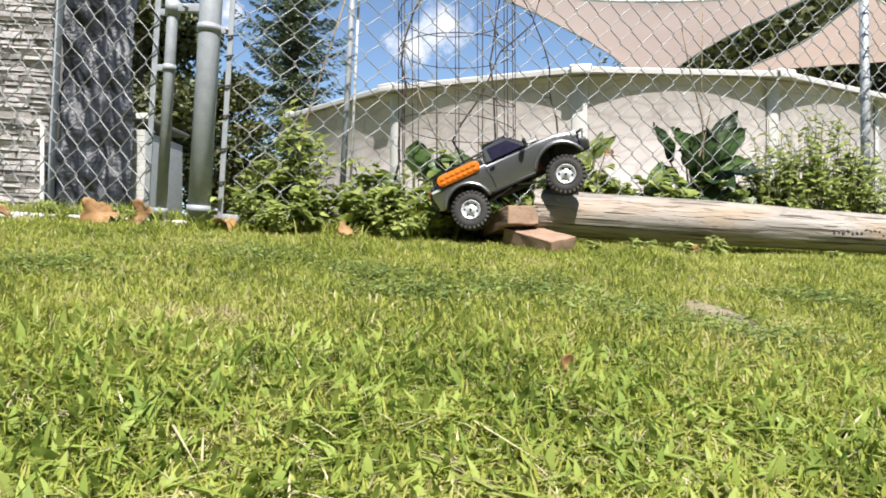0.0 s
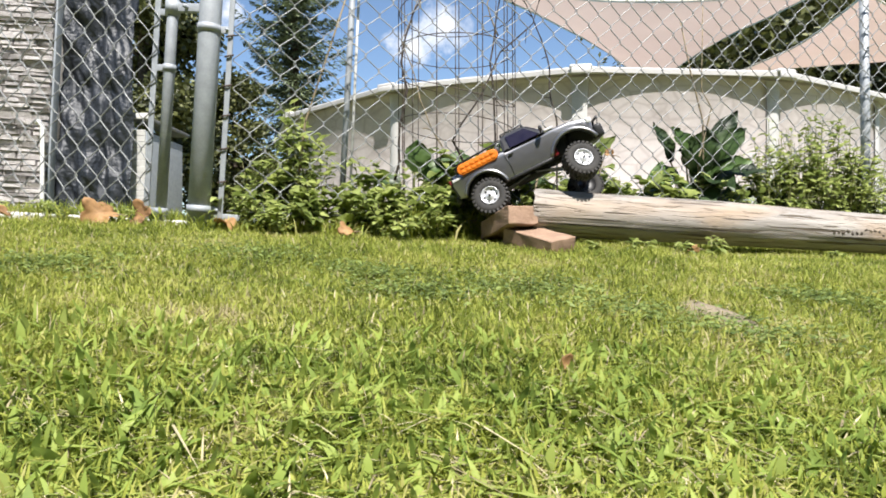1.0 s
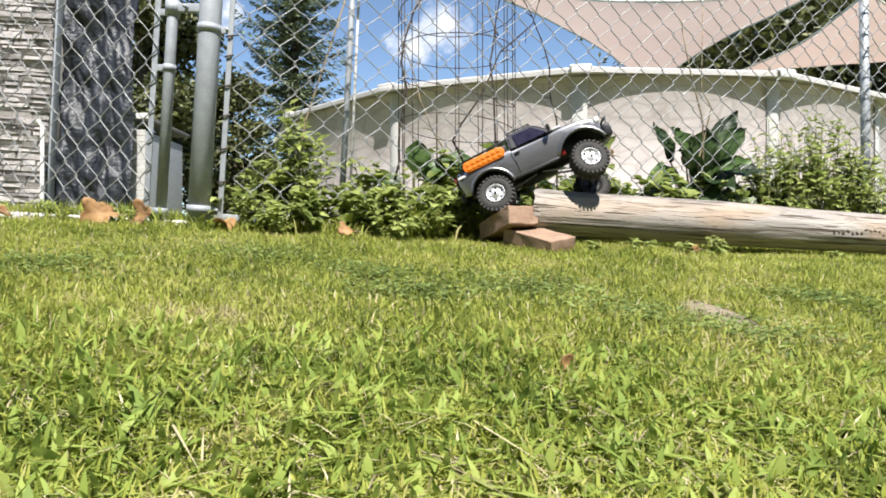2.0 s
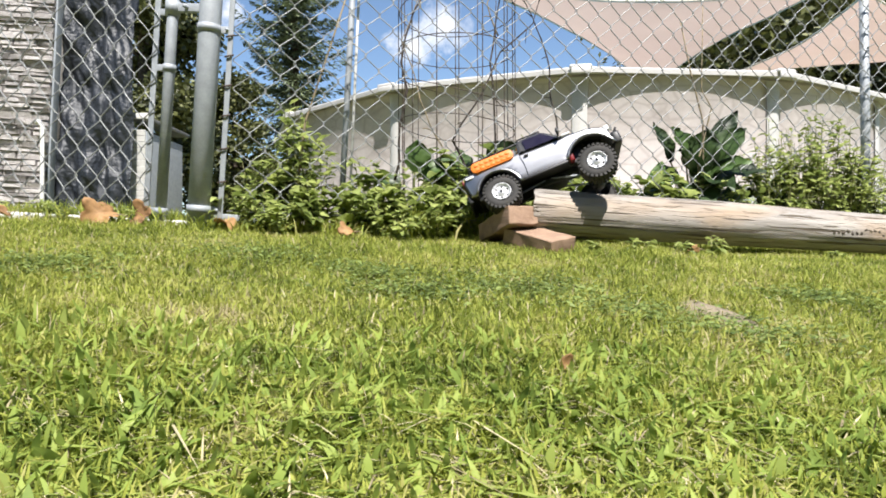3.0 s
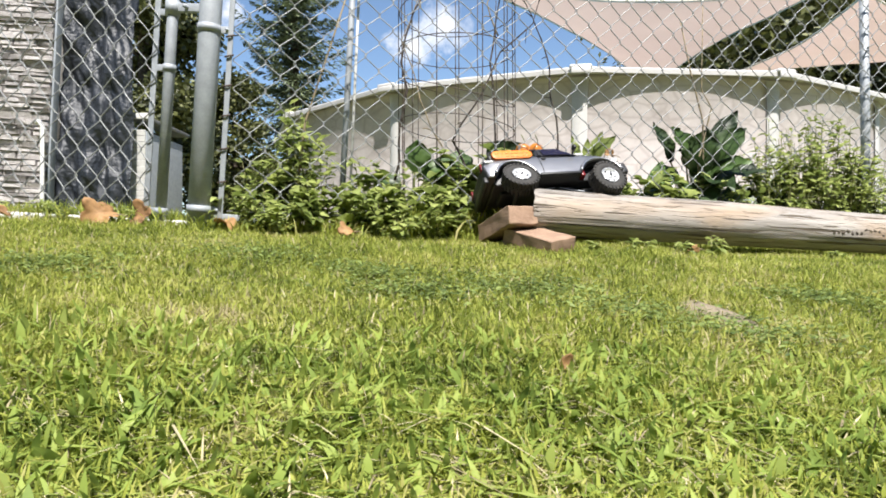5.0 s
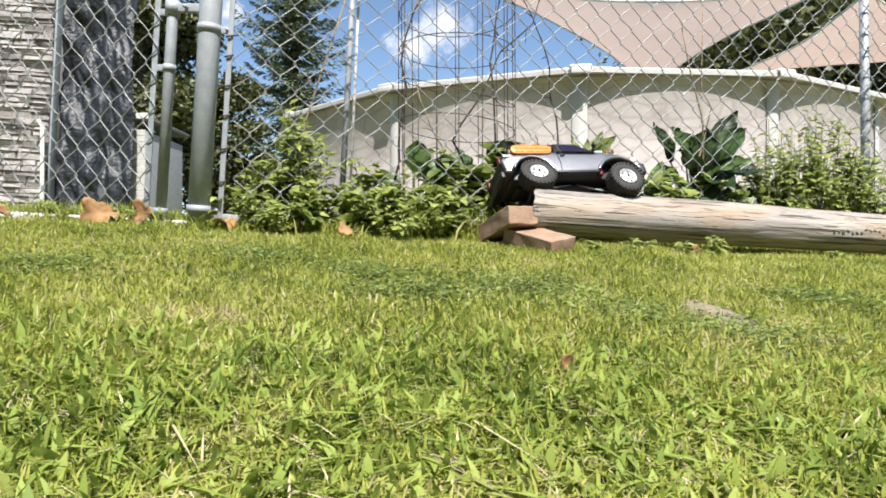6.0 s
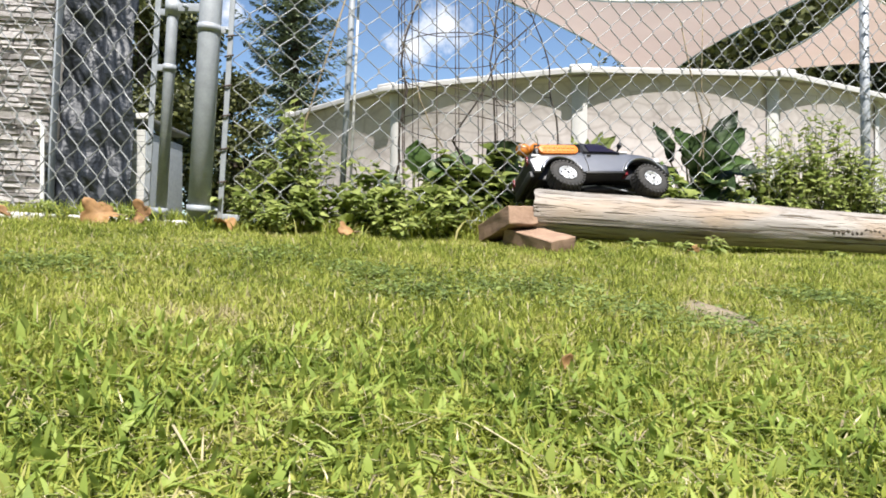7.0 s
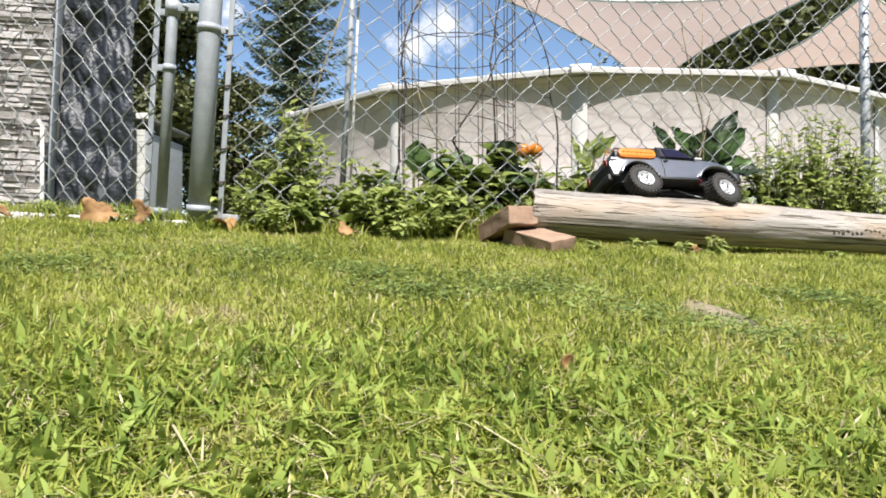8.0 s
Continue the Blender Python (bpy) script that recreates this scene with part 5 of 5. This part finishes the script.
        tube(bm, [(0.236, s * 0.094, 0.112), (0.237, s * 0.106, 0.116)], 0.003, 6)
        part("mirror", bm, M_BLACK, truck, "black door mirror")
        # traction board on the bed side
        bm = bmesh.new()
        outline = arc(-0.046, 0.117, 0.0170, 90, 270, 8) + arc(0.066, 0.117, 0.0170, -90, 90, 8)
        outline_solid(bm, outline, s * 0.089, s * 0.1005, 0.0015)
        board = part("traction_board", bm, M_ORANGE, truck, "orange plastic recovery board")
        for k in range(7):
            for zz in (0.109, 0.123):
                bm = bmesh.new()
                box(bm, (-0.044 + k * 0.0180, s * 0.1008, zz), (0.013, 0.003, 0.008), 0.0012)
                part("stud", bm, M_ORANGE, board)
        bm = bmesh.new()
        tube(bm, [(-0.075, s * 0.088, 0.106), (-0.072, s * 0.088, 0.138), (0.092, s * 0.084, 0.146), (0.106, s * 0.080, 0.148)], 0.0032, 8)
        tube(bm, [(0.03, s * 0.088, 0.110), (0.03, s * 0.087, 0.142)], 0.003, 8)
        part("bed_rail", bm, M_BLACK, truck, "black bed cage bar")
        bm = bmesh.new()
        box(bm, (-0.1025, s * 0.066, 0.090), (0.006, 0.018, 0.028), 0.002)
        part("tail_light", bm, M_RED, truck, "red tail light")
        bm = bmesh.new()
        box(bm, (-0.078, s * 0.0905, 0.096), (0.030, 0.005, 0.008), 0.001)
        part("side_marker", bm, M_LAMP, truck, "small white side plate")
        bm = bmesh.new()
        box(bm, (0.388, s * 0.072, 0.082), (0.018, 0.038, 0.018), 0.004)
        part("headlight", bm, M_LAMP, truck, "clear headlight")
        bm = bmesh.new()
        box(bm, (0.262, s * 0.083, 0.112), (0.030, 0.022, 0.008), 0.003)
        part("hood_lamp", bm, M_LAMP, truck, "small pale hood fitting")
        for x in (0.0, 0.30):
            bm = bmesh.new()
            top, bot = Vector((x + 0.012, s * 0.060, 0.075)), Vector((x, s * 0.066, 0.0))
            tube(bm, [bot, bot.lerp(top, 0.5), top], [0.006, 0.0075, 0.0075], 10)
            for k in range(8):
                c = bot.lerp(top, 0.25 + k * 0.08)
                lathe(bm, [(0.0085, -0.0012), (0.0102, 0), (0.0085, 0.0012)], 10, "Z", Matrix.Translation(c))
            part("shock_absorber", bm, M_BLACK, truck, "black coil shock absorber")
        bm = bmesh.new()
        tube(bm, [(0.02, s * 0.045, -0.004), (0.15, s * 0.04, 0.012)], 0.0035, 6)
        tube(bm, [(0.29, s * 0.045, -0.024), (0.17, s * 0.04, 0.012)], 0.0035, 6)
        part("suspension_link", bm, M_STEEL, truck, "grey metal link rod")
        bm = bmesh.new()
        box(bm, (0.252, s * 0.068, 0.045), (0.016, 0.030, 0.04), 0.004)
        part("inner_fender", bm, M_RED, truck, "dark red inner fender")
    quad_part("windscreen", [(0.2005, 0.070, 0.160), (0.2005, -0.070, 0.160), (0.249, -0.083, 0.112), (0.249, 0.083, 0.112)], M_GLASS, "dark tinted windscreen")
    quad_part("rear_window", [(0.1075, -0.066, 0.154), (0.1075, 0.066, 0.154), (0.1005, 0.078, 0.116), (0.1005, -0.078, 0.116)], M_GLASS, "dark rear window")
    bm = bmesh.new()
    box(bm, (0.012, 0, 0.120), (0.165, 0.168, 0.030), 0.006)
    part("bed_cover", bm, M_BLACK, truck, "black covered truck bed")
    bm = bmesh.new()
    for y in (-0.066, -0.022, 0.022, 0.066):
        tube(bm, [(0.112, y, 0.174), (0.192, y, 0.174)], 0.0025, 6)
    for x in (0.114, 0.152, 0.19):
        tube(bm, [(x, -0.070, 0.173), (x, 0.070, 0.173)], 0.0025, 6)
        for y in (-0.068, 0.068):
            tube(bm, [(x, y, 0.166), (x, y, 0.174)], 0.0025, 6)
    part("roof_rack", bm, M_BLACK, truck, "black tubular roof rack")
    bm = bmesh.new()
    box(bm, (-0.100, 0, 0.034), (0.016, 0.150, 0.026), 0.005)
    part("rear_bumper", bm, M_BLACK, truck, "black rear bumper")
    bm = bmesh.new()
    box(bm, (0.405, 0, 0.040), (0.028, 0.19, 0.042), 0.008)
    tube(bm, [(0.412, -0.05, 0.05), (0.424, -0.05, 0.085), (0.424, 0.05, 0.085), (0.412, 0.05, 0.05)], 0.004, 8)
    box(bm, (0.418, 0, 0.045), (0.02, 0.05, 0.022), 0.004)
    part("front_bumper", bm, M_BLACK, truck, "black steel front bumper with hoop")
    bm = bmesh.new()
    box(bm, (0.394, 0, 0.073), (0.008, 0.11, 0.026), 0.003)
    part("grille", bm, M_BLACK, truck, "black grille")
    bm = bmesh.new()
    box(bm, (0.155, 0, 0.020), (0.40, 0.060, 0.030), 0.006)
    box(bm, (0.16, 0, 0.004), (0.12, 0.085, 0.022), 0.006)
    box(bm, (0.155, 0, 0.055), (0.46, 0.12, 0.07), 0.006)
    part("chassis", bm, M_BLACK, truck, "black chassis and skid plate")
    squat = Matrix.Translation((0, 0, 0.108)) @ Matrix.Diagonal((1, 1, 0.86, 1)) @ Matrix.Translation((0, 0, -0.108))
    for ob in truck.children:
        if ob.name.split(".")[0] in ("cab", "side_window", "rear_quarter_window", "windscreen", "rear_window", "roof_rack"):
            ob.data.transform(squat)
        ob.data.transform(Matrix.Diagonal((0.962, 1, 1, 1)))
        for sub_part in ob.children:
            sub_part.data.transform(Matrix.Diagonal((0.962, 1, 1, 1)))
    axles = []
    for nm, x, z in (("rear_axle", 0.0, 0.0), ("front_axle", 0.300, -0.021)):
        bm = bmesh.new()
        tube(bm, [(0, -HALF + 0.015, 0), (0, HALF - 0.015, 0)], 0.008, 12)
        lathe(bm, [(0.001, -0.022), (0.014, -0.018), (0.021, 0), (0.014, 0.018), (0.001, 0.022)], 16, "Y", Matrix.Translation((0, 0.02, 0)))
        ax = part(nm, bm, M_BLACK, truck, "black axle with diff housing")
        ax.matrix_basis = pose(x, 0, z)
        axles.append(ax)
    w = make_wheel(truck)
    wheels = [w] + [copy_thing(w, Matrix()) for _ in range(3)]
    return truck, axles, wheels


# ---- everything ----
build_ground()
build_log()
brick(pose(0.283, 1.957, 0.237, 9.5, 12, -52.5), "red clay brick lying flat beside the log", 2.0)
PUSHED = brick(pose(0.20, 2.00, 0.285, 0, 0, 0), "red clay brick propped against the log end", 5.0)
build_fence()
build_gate()
build_pool()
sail(((0.45, 6.0, 2.56), (3.72, 6.2, 2.72), (3.6, 11.5, 3.0)), 0.12, 0.22, "beige triangular shade sail stretched over the pool")
sail(((5.3, 12.0, 3.42), (4.2, 6.5, 2.75), (8.0, 9.0, 2.9)), 0.12, 0.2, "beige triangular shade sail beyond the fence")
build_house()
build_trees()
build_cage()
build_weeds()
build_litter()
build_dirt()
build_clover()
build_lawn()
TRUCK, AXLES, WHEELS = build_truck()


def motions():
    # seconds, place of the rear axle, roll, pitch, yaw, lean of rear and front axle against the body
    rows = [
        (0.0, 0.0929, 2.1011, 0.3410, 5.0, -24.4, -5.8, 14.0, 12.0),
        (0.2, 0.1007, 2.1223, 0.3450, 4.6, -25.3, -6.7, 15.0, 13.0),
        (0.5, 0.1478, 2.1463, 0.3820, 4.0, -24.6, -8.5, 17.0, 17.0),
        (1.0, 0.1616, 2.1696, 0.3832, 2.0, -25.7, -7.1, 19.0, 20.0),
        (1.5, 0.1735, 2.1684, 0.3832, -0.0, -26.0, -6.1, 18.0, 19.0),
        (2.8, 0.1902, 2.0920, 0.3632, -11.0, -22.1, -5.9, 16.0, 15.0),
        (3.0, 0.1999, 2.1132, 0.3553, -16.0, -21.9, -3.8, 13.0, 11.0),
        (3.5, 0.1844, 2.1406, 0.3422, -26.0, -13.7, 10.4, 11.0, 3.0),
        (4.0, 0.2172, 2.1321, 0.3435, -34.0, -13.8, 10.6, 16.0, 1.0),
        (4.5, 0.2206, 2.1533, 0.3690, -36.9, -4.7, 15.2, 14.0, -5.0),
        (4.7, 0.2228, 2.1529, 0.3681, -38.0, -4.7, 15.4, 13.0, -5.0),
        (5.8, 0.2525, 2.1561, 0.3857, -33.0, -2.3, 15.4, 12.0, 3.0),
        (6.0, 0.2784, 2.1633, 0.3882, -32.4, -2.1, 13.9, 12.0, 3.0),
        (6.5, 0.3309, 2.1776, 0.3921, -31.0, -1.9, 14.8, 13.0, 4.0),
        (7.0, 0.3684, 2.1940, 0.3938, -29.0, -1.8, 16.0, 12.0, 4.0),
        (7.5, 0.4668, 2.2251, 0.3945, -27.0, -0.9, 16.5, 12.0, 3.0),
        (8.0, 0.6403, 2.2782, 0.3947, -24.0, 0.7, 14.4, 11.0, 5.0),
    ]
    walk(TRUCK, [(t, pose(x, y, z, rx, ry, rz)) for t, x, y, z, rx, ry, rz, a, b in rows])
    T = [r[0] for r in rows]
    steer_t, steer_a = (0, 0.5, 1.0, 1.5, 2.4, 2.8, 3.1, 3.5, 4.0, 4.5, 5.8, 7.3, 8.0), (0, 6, 20, 24, 10, 0, -6, 8, 20, 4, 2, 4, 6)
    turn_t, turn_a = (0, 0.2, 0.5, 1.0, 1.5, 2.8, 3.5, 4.0, 4.7, 5.8, 6.5, 7.0, 7.5, 8.0), (0, 5, 60, 95, 140, 300, 360, 395, 440, 485, 560, 600, 695, 880)
    times = [0.2 * k for k in range(41)]
    for k, (ax, x, z) in enumerate(((AXLES[0], 0.0, 0.0), (AXLES[1], 0.300, -0.021))):
        lean = [float(np.interp(t, T, [-r[7 + k] for r in rows])) for t in times]
        walk(ax, [(t, pose(x, -HUB, z, a) @ pose(0, HUB, 0)) for t, a in zip(times, lean)])
        for s, wheel in ((-1, WHEELS[2 * k]), (1, WHEELS[2 * k + 1])):
            keys = []
            for t, a in zip(times, lean):
                st = float(np.interp(t, steer_t, steer_a)) if k else 0.0
                spin = float(np.interp(t, turn_t, turn_a))
                m = pose(x, -HUB, z, a) @ pose(0, HUB + s * HALF, 0, 0, 0, st + (180 if s > 0 else 0)) @ pose(0, 0, 0, 0, -s * spin, 0)
                keys.append((t, m))
            walk(wheel, keys)
    walk(PUSHED, [(0.0, BRICK_A), (0.3, BRICK_A), (0.6, BRICK_A), (1.0, BRICK_B), (2.8, BRICK_C), (3.5, BRICK_D), (8.0, BRICK_D)])


END = Vector((0.2395, 1.96, 0.317))
BRICK_A, BRICK_B, BRICK_C, BRICK_D = (Matrix.Translation(END) @ pose(0, 0, 0, 0, ry, rz) @ pose(-0.1025, 0, 0) for ry, rz in ((-9, -72), (-12, -69), (-14, -67), (-15, -66)))
motions()
